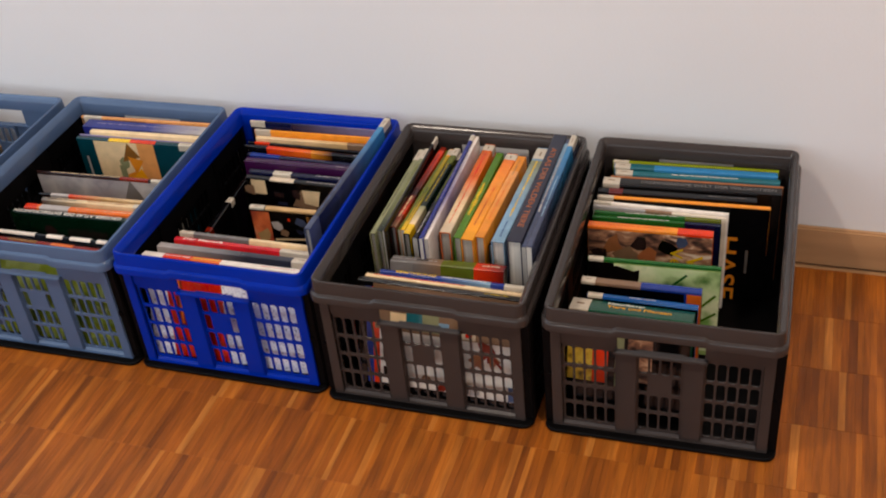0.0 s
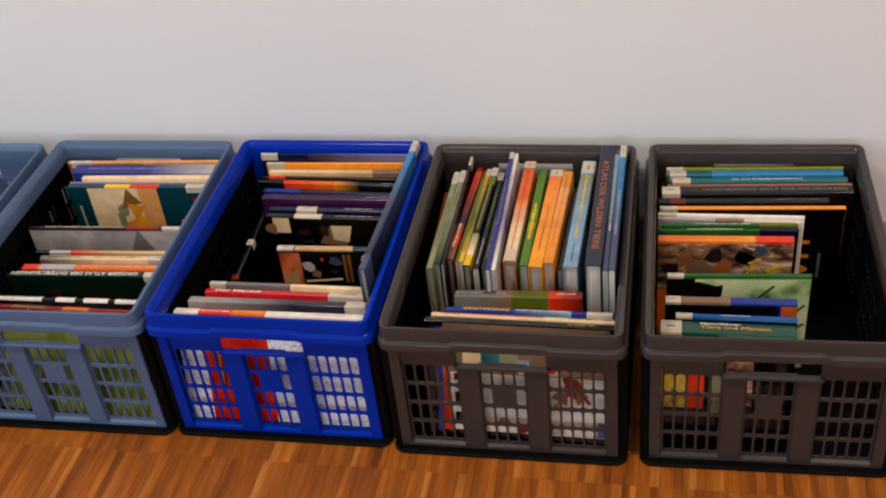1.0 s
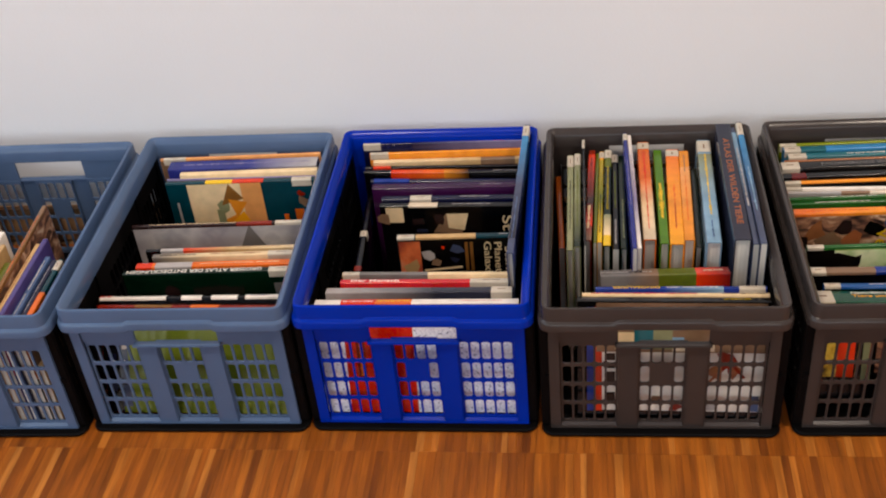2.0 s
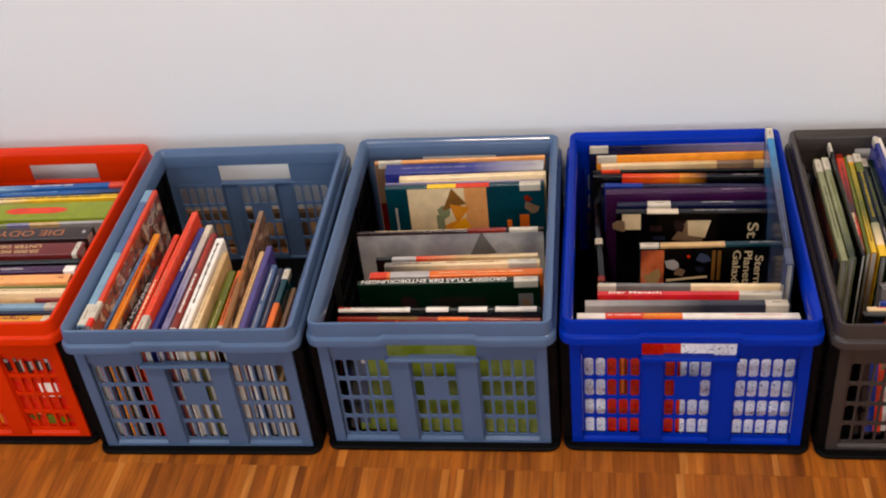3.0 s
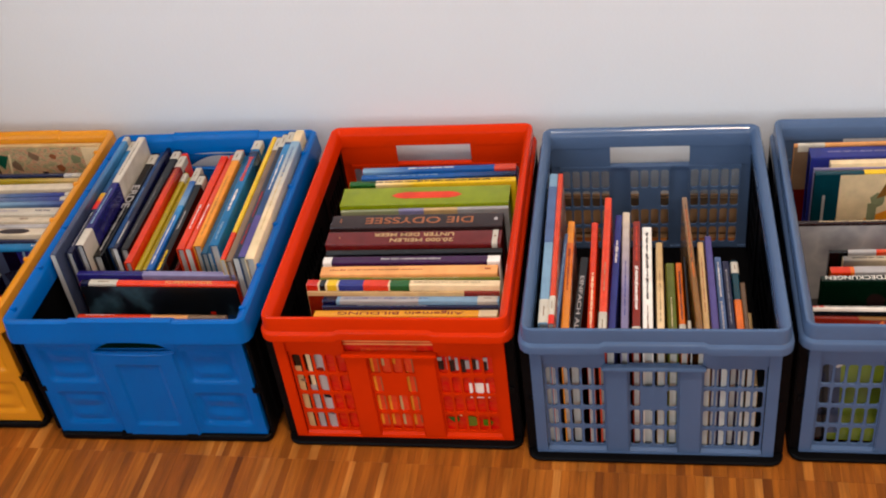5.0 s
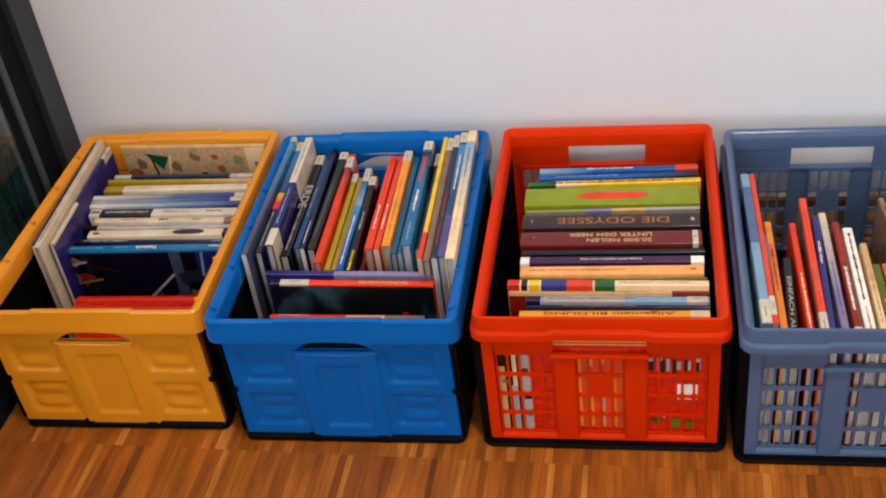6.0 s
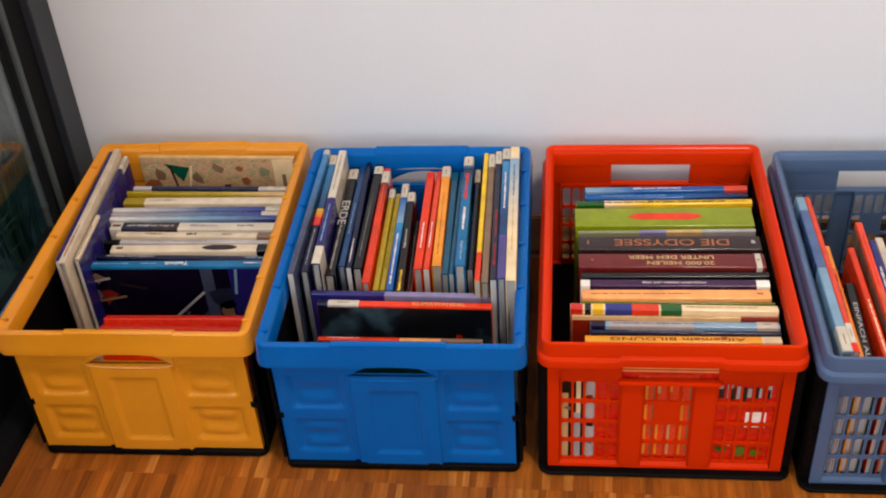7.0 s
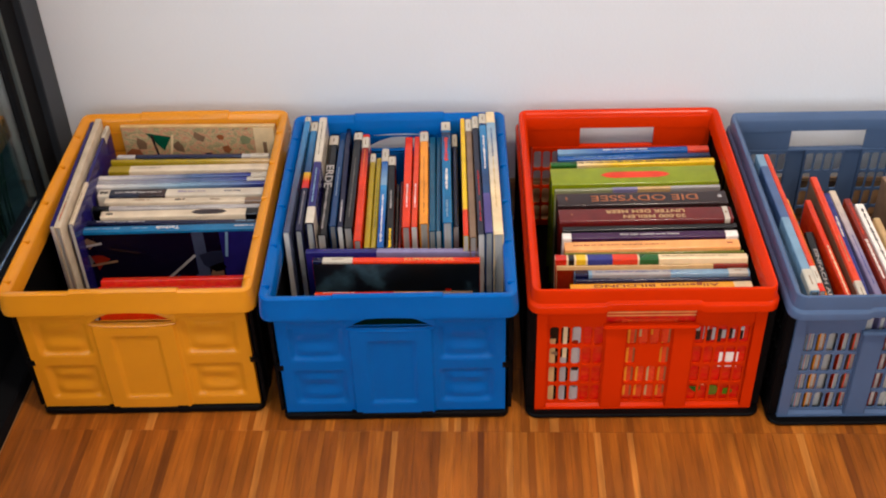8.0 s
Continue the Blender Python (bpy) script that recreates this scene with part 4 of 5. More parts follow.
book(crate_d2, 0.0190, -0.1478, -0.9, 0.255, 0.0085, 0.191, 'cream', bar(.05, .62, .9, "crimson"), bar(.06, .6, .5, "redorange"), bar(.75, .98, .4, "espresso"), lean(14.7))
book(crate_d2, 0.0155, -0.1606, -1.1, 0.262, 0.0155, 0.192, 'ink', bar(.02, .2, .3, "grey"), bar(.76, .9, .5, "mustard"), front(0, .05, 0, .95, "ink"), front(.05, .09, .05, .95, "blue"), front(.09, .13, .05, .95, "redorange"), front(.1, .12, .3, .75, "coral"), front(.13, .98, .06, .57, "paper"), front(.1, .98, .57, .985, "taupe"), front(.2, .3, .6, .74, "cream"), front(.5, .72, .58, .66, "ivory"), front(.15, .2, .12, .22, "ink"), front(.15, .2, .28, .4, "ink"), front(.155, .2, .43, .47, "ink"), front(.15, .2, .5, .56, "ink"), front(.23, .25, .1, .34, "ink"), front(.23, .26, .4, .6, "ink"), front(.3, .4, .6, .76, "teal"), front(.4, .5, .6, .76, "sage"), front(.5, .56, .62, .7, "powder"), shape(.68, .63, .007, "red", 8), shape(.78, .5, .016, "rust", 7), shape(.73, .4, .014, "tan", 6), shape(.83, .42, .013, "copper", 7), shape(.76, .54, .008, "rust", 5), strut(.68, .76, .3, .42, "copper"), strut(.8, .88, .5, .36, "rust"), strut(.79, .8, .55, .4, "rust"), shape(.66, .12, .011, "grey", 7), shape(.72, .1, .01, "silver", 7), shape(.42, .15, .01, "taupe", 6), shape(.52, .1, .01, "rust", 5), front(.92, .96, .07, .2, "steel"), lean(14.7))
# royal blue crate, astronomy books
book(crate_b, 0.0082, 0.2188, 0.8, 0.277, 0.0045, 0.216, 'navy', sticker(0, .11), fade(.3, 1, "navy", "lilac"), bar(.8, .86, .6, "coral"))
book(crate_b, 0.0142, 0.2100, 1.5, 0.265, 0.0052, 0.204, 'amber', sticker(0, .12), bar(.82, .95, .4, "orange"))
book(crate_b, 0.0178, 0.1975, 1.1, 0.258, 0.0085, 0.196, 'sand', fade(0, .7, "cream", "sand"), band(.7, .92, "taupe"), band(.92, 1, "sand"))
book(crate_b, 0.0112, 0.1854, -0.2, 0.271, 0.0058, 0.190, 'ink', band(.05, .16, "redorange"))
book(crate_b, 0.0105, 0.1680, -1.3, 0.269, 0.0095, 0.192, 'ink', fade(.17, .5, "redorange", "orange"), fade(.5, .66, "amber", "ink"), bar(.8, .95, .4, "silver"))
book(crate_b, 0.0175, 0.1508, -1.5, 0.257, 0.0100, 0.185, 'navy', band(.02, .25, "blue"), bar(.3, .6, .3, "grey"))
book(crate_b, 0.0212, 0.1318, 0.5, 0.251, 0.0150, 0.188, 'purple', bar(.7, .84, .2, "silver"))
book(crate_b, 0.0290, 0.1093, 0.0, 0.232, 0.0108, 0.180, 'navy', sticker(.2, .35), bar(.55, .75, .4, "silver"))
book(crate_b, 0.0288, 0.0943, -0.7, 0.235, 0.0108, 0.176, 'ink', band(.2, .4, "ivory"), bar(.5, .76, .5, "silver"), front(0, 1, 0, .98, "ink"), front(.04, .16, .8, .98, "cream"), shape(.02, .84, .012, "taupe", 7), shape(.5, .8, .034, "taupe", 4, 30), shape(.52, .8, .027, "cream", 4, 40), shape(.4, .84, .014, "espresso", 6), front(.22, .3, .78, .84, "espresso"), front(.24, .32, .68, .72, "navy_grey"), plate(.84, .91, .7, .88, "St", "cream", -90))
book(crate_b, 0.0458, 0.0318, 1.5, 0.201, 0.0100, 0.160, 'darkteal', sticker(0, .14), band(.15, .62, "sand"), bar(.8, .95, .5, "silver"), front(0, 1, 0, .97, "ink"), cover_art(.01, .18, .5, .95, "rust"), shape(.1, .62, .014, "sand", 6), shape(.25, .76, .013, "silver", 6, 30), shape(.3, .68, .01, "taupe", 5), shape(.36, .86, .004, "redorange", 6), shape(.47, .84, .012, "slate", 5, 50), shape(.44, .7, .008, "navy_grey", 5), strut(.2, .5, .56, .6, "cream"), front(.53, .555, .55, .93, "bronze"), front(.57, .595, .55, .93, "bronze"), plate(.68, .9, .35, .93, "Sterne\nPlaneten\nGalaxien", "cream", -90))
book(crate_b, 0.0110, -0.0992, -0.2, 0.254, 0.0083, 0.188, 'cream', sticker(0, .1), band(.1, .5, "grey"), lean(11.0))
book(crate_b, 0.0110, -0.1172, 0.0, 0.254, 0.0116, 0.188, 'crimson', words(.06, .34, "Der Mensch", "paper", .5), sticker(.75, .99), lean(11.0))
book(crate_b, 0.0030, -0.1408, 0.2, 0.272, 0.0158, 0.190, 'navy_grey', fade(0, .6, "silver", "navy_grey"), sticker(.88, .99), lean(11.0))
book(crate_b, 0.0018, -0.1715, 0.2, 0.290, 0.0140, 0.194, 'paper', band(.13, .3, "redorange"), band(.3, .48, "orange"), bar(.14, .29, .4, "paper"), bar(.31, .47, .4, "yellow"), bar(.72, .92, .16, "red"), front(0, 1, 0, .97, "paper"), front(.13, .475, .0, .96, "red"), cover_art(0, .13, .0, .96, "newsprint"), front(.185, .23, .3, .9, "rust"), front(.2, .215, .35, .85, "orange"), cover_art(.48, .99, .0, .96, "newsprint"), lean(11.0))
book(crate_b, -0.1165, 0.0915, 92.5, 0.251, 0.0110, 0.141, 'ink', sticker(.36, .42), bar(.5, .8, .3, "espresso"), band(.0, .05, "rust"))
book(crate_b, 0.1410, 0.0425, 88.0, 0.347, 0.0100, 0.247, 'slate', sticker(.9, .99), fade(.1, .5, "navy_grey", "slate"), fade(.5, .9, "slate", "skyblue"), bar(.1, .4, .3, "steel"))
# slate blue crate, large picture books
book(crate_l1, 0.0060, 0.1972, 1.5, 0.276, 0.0058, 0.214, 'apricot', sticker(.02, .16), front(0, .5, 0, .98, "taupe"), front(0, .5, 0, .6, "darkred"))
book(crate_l1, 0.0157, 0.1765, 1.0, 0.254, 0.0269, 0.212, 'royal', fade(.55, 1, "royal", "silver"), bar(.1, .95, .25, "lilac"))
book(crate_l1, 0.0305, 0.1520, 1.5, 0.232, 0.0108, 0.212, 'cream')
book(crate_l1, 0.0175, 0.1437, 0.3, 0.252, 0.0028, 0.205, 'lilac')
book(crate_l1, 0.0179, 0.1356, 1.2, 0.251, 0.0098, 0.205, 'darkteal', band(.27, .45, "yellow"), band(.45, .66, "redorange"), sticker(.85, .98), front(0, 1, 0, .985, "darkteal"), front(.14, .64, 0, .985, "cream"), front(.5, .64, .3, .985, "apricot"), shape(.37, .74, .015, "sage", 7), shape(.44, .86, .028, "bronze", 3, 100), shape(.46, .76, .026, "amber", 3, 20), shape(.42, .6, .028, "amber", 3, 70), shape(.48, .62, .02, "yolk", 3, 200), front(.31, .36, .5, .72, "sage"), front(.76, .79, .45, .65, "orange"), front(.84, .9, .5, .7, "orange"), shape(.91, .78, .014, "taupe", 9), shape(.9, .86, .008, "rust", 7), front(.05, .065, .55, .8, "silver"))
book(crate_l1, 0.0024, 0.0409, 1.2, 0.286, 0.0066, 0.186, 'espresso', sticker(.82, .97), bar(.1, .6, .5, "cream"), band(.6, .8, "rust"), front(0, 1, 0, .97, "grey"), cover_art(0, 1, .2, .97, "slate"), shape(.68, .8, .03, "grey", 3, 95))
book(crate_l1, 0.0178, -0.0143, 1.5, 0.242, 0.0066, 0.178, 'ink', fade(.25, .55, "redorange", "sand"), fade(.55, 1, "sand", "cream"), band(.1, .25, "silver"), bar(.6, .9, .4, "taupe"))
book(crate_l1, 0.0271, -0.0295, 1.5, 0.229, 0.0100, 0.178, 'cream', fade(0, .4, "grey", "cream"), bar(.05, .3, .5, "ink"), bar(.4, .75, .4, "copper"), sticker(.8, .98))
book(crate_l1, 0.0199, -0.0535, 1.5, 0.253, 0.0133, 0.178, 'orange', band(0, .1, "redorange"), band(.12, .35, "silver"), bar(.4, .9, .3, "cream"))
book(crate_l1, 0.0112, -0.0738, 1.5, 0.264, 0.0108, 0.180, 'bottle', words(.02, .82, "GROSSER ATLAS DER ENTDECKUNGEN", "paper", .7, 180), sticker(.86, .99), front(0, 1, 0, .98, "bottle"), strokes(.4, .7, .72, .86, 18, "espresso"), shape(.15, .7, .02, "darkgreen", 9), shape(.28, .8, .016, "espresso", 8), shape(.78, .78, .022, "darkgreen", 9), shape(.52, .66, .02, "darkgreen", 8), front(.88, .96, .62, .86, "grey"), front(.9, .94, .68, .8, "taupe"))
book(crate_l1, 0.0030, -0.1302, -0.0, 0.287, 0.0100, 0.176, 'ink', cap(.0, .36, "paper"), cap(.44, .55, "paper"), cap(.6, .74, "paper"), cap(.78, .98, "paper"), bar(.0, .06, 1.2, "red"), bar(.08, .33, .5, "ink"), bar(.8, .9, .5, "blue"), lean(22.1))
book(crate_l1, 0.0024, -0.1467, -1.0, 0.286, 0.0091, 0.172, 'rust', band(.2, .4, "bronze"), band(.5, .65, "orange"), front(0, 1, 0, .98, "moss"), front(0, .085, 0, .98, "ink"), front(.085, .135, .06, .86, "slate"), shape(.1, .3, .007, "navy_grey", 6), shape(.12, .62, .006, "silver", 5), shape(.1, .76, .007, "silver", 6), shape(.05, .5, .01, "navy", 6), shape(.04, .25, .009, "navy_grey", 6), front(.0, 1, .86, .985, "rust"), shape(.3, .95, .016, "orange", 3, 90), shape(.42, .93, .018, "ink", 3, -90), shape(.53, .95, .018, "orange", 3, 90), shape(.64, .93, .016, "ink", 3, -90), shape(.76, .95, .016, "orange", 3, 90), lean(22.1))
# slate blue crate, thin leaning books
book(crate_l2, -0.1405, -0.0526, 90.7, 0.328, 0.0120, 0.232, 'powder', sticker(.0, .14), band(.5, .9, "steel"))
book(crate_l2, -0.1306, -0.0527, 90.7, 0.328, 0.0071, 0.232, 'coral', sticker(.05, .16), band(0, .05, "red"), cover_art(0, 1, 0, .97, "comic"))
book(crate_l2, -0.1236, -0.1039, 88.5, 0.225, 0.0060, 0.200, 'steel', bar(.3, .9, .5, "powder"))
book(crate_l2, -0.1146, -0.0895, 90.3, 0.254, 0.0097, 0.200, 'amber', sticker(0, .1), fade(.1, .8, "amber", "orange"), bar(.4, .75, .6, "rust"), cover_art(0, 1, 0, .97, "comic"))
book(crate_l2, -0.0981, -0.1242, 87.6, 0.185, 0.0130, 0.189, 'ink', words(.02, .78, "EINFACH ALLES!", "silver", .42, 180))
book(crate_l2, -0.0816, -0.0913, 90.1, 0.250, 0.0090, 0.200, 'redorange', bar(.05, .55, .55, "cream"))
book(crate_l2, -0.0649, -0.0675, 89.4, 0.298, 0.0097, 0.209, 'coral', sticker(0, .16), bar(.2, .9, .5, "redorange"), bar(.3, .5, .3, "sage"), back(0, 1, 0, .97, "taupe"))
book(crate_l2, -0.0521, -0.0802, 88.3, 0.273, 0.0095, 0.196, 'royal', sticker(0, .1), bar(.6, .78, .8, "paper"))
book(crate_l2, -0.0383, -0.0768, 89.8, 0.279, 0.0100, 0.196, 'lilac', fade(.4, 1, "lilac", "ivory"), bar(.2, .6, .3, "royal"), sticker(0, .08))
book(crate_l2, -0.0236, -0.0905, 89.8, 0.252, 0.0100, 0.200, 'rust', sticker(0, .12), bar(.25, .6, .8, "paper"), bar(.65, .95, .5, "redorange"))
book(crate_l2, -0.0093, -0.0976, 89.9, 0.238, 0.0130, 0.200, 'paper', bar(.35, .95, .5, "espresso"), bar(.05, .3, .3, "taupe"))
book(crate_l2, 0.0069, -0.1143, 89.8, 0.204, 0.0090, 0.199, 'sand', fade(0, .6, "cream", "sand"), bar(.2, .7, .3, "taupe"))
book(crate_l2, 0.0214, -0.1274, 90.1, 0.178, 0.0120, 0.183, 'olive', bar(.2, .6, .2, "cream"))
book(crate_l2, 0.0341, -0.1271, 90.6, 0.179, 0.0080, 0.183, 'orange', sticker(.0, .3), bar(.35, .9, .6, "espresso"))
book(crate_l2, 0.0422, -0.1232, 90.8, 0.187, 0.0030, 0.187, 'ink', sticker(.05, .3))
book(crate_l2, 0.0497, -0.0677, 92.1, 0.298, 0.0070, 0.208, 'bronze', cover_art(0, 1, 0, .97, "fur"), fade(.5, 1, "bronze", "taupe"), bar(.4, .9, .6, "orange"), bar(.5, .95, .3, "espresso"))
book(crate_l2, 0.0631, -0.1124, 90.1, 0.208, 0.0080, 0.196, 'sand', bar(.3, .85, .4, "copper"))
book(crate_l2, 0.0736, -0.1085, 90.1, 0.216, 0.0090, 0.200, 'violet', band(0, .12, "coral"))
book(crate_l2, 0.0849, -0.1241, 90.0, 0.185, 0.0090, 0.188, 'steel', bar(.2, .5, .6, "silver"), bar(.55, .95, .4, "paper"))
book(crate_l2, 0.0954, -0.1262, 90.1, 0.181, 0.0100, 0.184, 'navy', bar(.3, .9, .3, "silver"))
book(crate_l2, 0.1062, -0.1258, 89.7, 0.181, 0.0090, 0.185, 'darkteal', band(.0, .55, "orange"), sticker(.85, .98))
book(crate_l2, 0.1163, -0.1379, 89.5, 0.157, 0.0066, 0.166, 'taupe')
book(crate_l2, 0.1244, -0.1475, 88.8, 0.138, 0.0070, 0.128, 'sand')
# red crate
book(crate_r, 0.0227, 0.1590, 1.5, 0.242, 0.0120, 0.202, 'azure', fade(.0, .35, "powder", "azure"), band(.86, 1, "coral"), bar(.3, .6, .5, "paper"))
book(crate_r, 0.0227, 0.1460, 1.5, 0.242, 0.0115, 0.198, 'azure', fade(.6, 1, "azure", "navy"), bar(.1, .5, .4, "powder"))
book(crate_r, 0.0172, 0.1215, 1.5, 0.258, 0.0116, 0.203, 'yellow', band(0, .16, "green"), fade(.16, .4, "cream", "yellow"), bar(.12, .85, .8, "darkgreen"), bar(.86, .97, .3, "green"))
book(crate_r, 0.0135, 0.0774, 0.9, 0.255, 0.0456, 0.208, 'lime', plaque(.3, .72, .36, "redorange"))
book(crate_r, 0.0158, 0.0463, 1.4, 0.252, 0.0062, 0.205, 'sage', band(.35, .5, "lilac"), band(.5, .7, "sand"), band(.7, 1, "silver"))
book(crate_r, 0.0146, -0.0044, 0.7, 0.250, 0.0306, 0.222, 'espresso', words(.2, .83, "DIE ODYSSEE", "copper", .48, 180), bar(.05, .06, .6, "copper"), bar(.95, .97, .6, "silver"))
book(crate_r, 0.0154, -0.0416, 0.5, 0.251, 0.0302, 0.220, 'maroon', words(.37, .73, "20.000 MEILEN", "sand", .25, 180, -.22), words(.27, .73, "UNTER DEM MEER", "sand", .25, 180, .2), bar(.07, .08, .5, "copper"), sticker(.95, .98))
book(crate_r, 0.0186, -0.0663, 1.0, 0.250, 0.0103, 0.215, 'ink')
book(crate_r, 0.0173, -0.0821, 0.5, 0.250, 0.0141, 0.213, 'paper', band(.05, .93, "purple"), bar(.33, .68, .5, "silver"))
book(crate_r, 0.0173, -0.1042, 0.8, 0.247, 0.0191, 0.212, 'apricot', bar(.05, .58, .22, "rust"), bar(.93, .96, .5, "rust"))
book(crate_r, 0.0192, -0.1177, 0.3, 0.251, 0.0034, 0.208, 'olive', bar(.3, .8, .35, "cream"))
book(crate_r, 0.0124, -0.1291, -0.3, 0.268, 0.0141, 0.210, 'cream', band(0, .06, "red"), band(.07, .1, "ink"), band(.11, .16, "yellow"), band(.17, .3, "royal"), band(.3, .43, "redorange"), band(.44, .54, "green"), bar(.56, .9, .3, "taupe"), lean(8.2))
book(crate_r, 0.0134, -0.1401, -0.0, 0.266, 0.0044, 0.203, 'sand', bar(.1, .7, .4, "espresso"), band(.82, 1, "rust"), front(0, .3, 0, .97, "rust"), lean(8.2))
book(crate_r, 0.0257, -0.1510, 0.1, 0.242, 0.0130, 0.200, 'powder', band(0, .08, "navy"), band(.1, .55, "silver"), bar(.12, .6, .3, "blue"), sticker(.88, .99), lean(8.2))
book(crate_r, 0.0261, -0.1624, 0.1, 0.241, 0.0064, 0.197, 'navy', bar(.2, .6, .3, "silver"), lean(8.2))
book(crate_r, 0.0220, -0.1758, 0.5, 0.249, 0.0149, 0.196, 'yolk', words(.13, .82, "Allgemein BILDUNG", "rust", .6, 180), band(.9, 1, "cream"), front(0, 1, 0, .98, "redorange"), lean(8.2))
book(crate_r, 0.0, -0.2162, 0, 0.291, 0.0034, 0.190, 'red', front(0, 1, .925, .985, "apricot"), front(0, 1, .94, .955, "coral"), front(.0, .2, .0, .88, "ink"), front(.045, .075, .03, .7, "sand"), front(.1, .13, .03, .5, "silver"), front(.145, .195, .03, .87, "silver"), front(.11, .13, .5, .87, "cream"), shape(.075, .79, .012, "ink", 5), shape(.17, .4, .008, "espresso", 6), shape(.17, .2, .007, "grey", 6), shape(.17, .66, .006, "rust", 6), shape(.075, .55, .006, "taupe", 6), front(.38, .64, .06, .9, "coral"), front(.408, .426, .08, .88, "amber"), front(.446, .456, .08, .88, "copper"), front(.461, .479, .08, .5, "amber"), front(.514, .532, .08, .46, "sand"), front(.567, .585, .08, .66, "amber"), front(.461, .479, .72, .86, "sand"), front(.514, .532, .74, .86, "amber"), front(.606, .616, .1, .86, "copper"), front(.86, .95, .39, .54, "paper"), strokes(.72, .97, .68, .82, 6, "silver"), strokes(.72, .97, .66, .8, 5, "espresso"), shape(.77, .15, .009, "green", 7), shape(.85, .13, .012, "moss", 6), shape(.93, .12, .012, "leaf", 5), shape(.8, .22, .005, "cream", 5))
# azure crate
book(crate_a, -0.1482, 0.0593, 89.9, 0.316, 0.0084, 0.243, 'slate', fade(.35, .97, "slate", "skyblue"), sticker(.95, .99))
book(crate_a, -0.1357, 0.0680, 90.7, 0.298, 0.0110, 0.233, 'navy', fade(.36, .43, "crimson", "redorange"), fade(.43, .5, "orange", "yellow"), fade(.5, .92, "steel_blue", "skyblue"), sticker(.9, .99), bar(.05, .33, .3, "silver"))
book(crate_a, -0.1207, 0.0706, 91.0, 0.290, 0.0118, 0.241, 'navy', band(.14, .55, "violet_blue"), band(.55, 1, "white"), band(0, .14, "white"), bar(.62, .95, .3, "grey"), bar(.18, .5, .4, "powder"))
book(crate_a, -0.1060, 0.0767, 90.5, 0.275, 0.0140, 0.210, 'ink', sticker(.88, .98), words(.44, .66, "ERDE", "silver", .85, 180), bar(.05, .48, .4, "silver"))
book(crate_a, -0.0917, 0.0872, 90.6, 0.257, 0.0100, 0.211, 'steel_blue', bar(.3, .6, .3, "powder"))
book(crate_a, -0.0806, 0.0814, 91.2, 0.270, 0.0075, 0.218, 'navy', bar(.05, .25, .4, "paper"))
book(crate_a, -0.0673, 0.0841, 90.1, 0.266, 0.0130, 0.213, 'ink', sticker(.9, .98), bar(.1, .7, .3, "grey"))
book(crate_a, -0.0533, 0.0672, 90.6, 0.287, 0.0110, 0.210, 'redorange', fade(.5, .9, "redorange", "maroon"), bar(.58, .84, .4, "orange"), sticker(.86, .97), bar(.1, .7, .3, "coral"))
book(crate_a, -0.0402, 0.0438, 90.9, 0.249, 0.0085, 0.200, 'mustard', sticker(.9, .99))
book(crate_a, -0.0306, 0.0410, 90.6, 0.236, 0.0080, 0.197, 'mustard', bar(.2, .7, .4, "olive"))
book(crate_a, -0.0204, 0.0487, 90.8, 0.264, 0.0099, 0.202, 'azure', fade(.25, .6, "azure", "skyblue"), fade(.6, .85, "powder", "azure"), bar(.05, .5, .5, "paper"), sticker(.85, .99))
book(crate_a, -0.0081, 0.0404, 91.4, 0.244, 0.0110, 0.200, 'ink', sticker(.88, .98), bar(.0, .2, .6, "yellow"), bar(.4, .6, .5, "silver"))
book(crate_a, 0.0005, 0.0250, 91.0, 0.190, 0.0045, 0.172, 'espresso', bar(.1, .8, .5, "taupe"))
book(crate_a, 0.0062, 0.0250, 90.6, 0.186, 0.0040, 0.178, 'darkred')
book(crate_a, 0.0165, 0.0797, 90.5, 0.246, 0.0120, 0.208, 'redorange', bar(.2, .45, .4, "paper"))
book(crate_a, 0.0293, 0.0803, 90.2, 0.248, 0.0086, 0.208, 'coral', bar(.2, .45, .4, "paper"))
book(crate_a, 0.0421, 0.0860, 90.9, 0.254, 0.0130, 0.212, 'amber', bar(.1, .7, .2, "bronze"), sticker(.88, .99))
book(crate_a, 0.0551, 0.0766, 90.6, 0.256, 0.0104, 0.206, 'darkcyan')
book(crate_a, 0.0652, 0.0763, 90.2, 0.256, 0.0068, 0.206, 'darkcyan', bar(.1, .8, .3, "steel_blue"))
book(crate_a, 0.0774, 0.0781, 90.7, 0.278, 0.0140, 0.228, 'cyan', fade(.6, .88, "cyan", "navy"), bar(.58, .82, .8, "redorange"), sticker(.9, .99), bar(.3, .5, .5, "paper"), bar(.05, .2, .5, "powder"))
book(crate_a, 0.0905, 0.0826, 90.4, 0.256, 0.0080, 0.208, 'navy', sticker(.85, .99))
book(crate_a, 0.1043, 0.0582, 90.4, 0.318, 0.0070, 0.233, 'yellow', band(0, .2, "redorange"))
book(crate_a, 0.1142, 0.0560, 90.5, 0.320, 0.0100, 0.233, 'taupe', sticker(.88, .99))
book(crate_a, 0.1254, 0.0561, 90.7, 0.321, 0.0093, 0.238, 'navy_grey', bar(.1, .25, .5, "crimson"), bar(.3, .5, .4, "crimson"), sticker(.88, .99))
book(crate_a, 0.1366, 0.0543, 90.5, 0.324, 0.0110, 0.243, 'steel_blue', band(0, .3, "violet"), fade(.45, .88, "steel_blue", "skyblue"), bar(.5, .8, .4, "paper"), sticker(.9, .99))
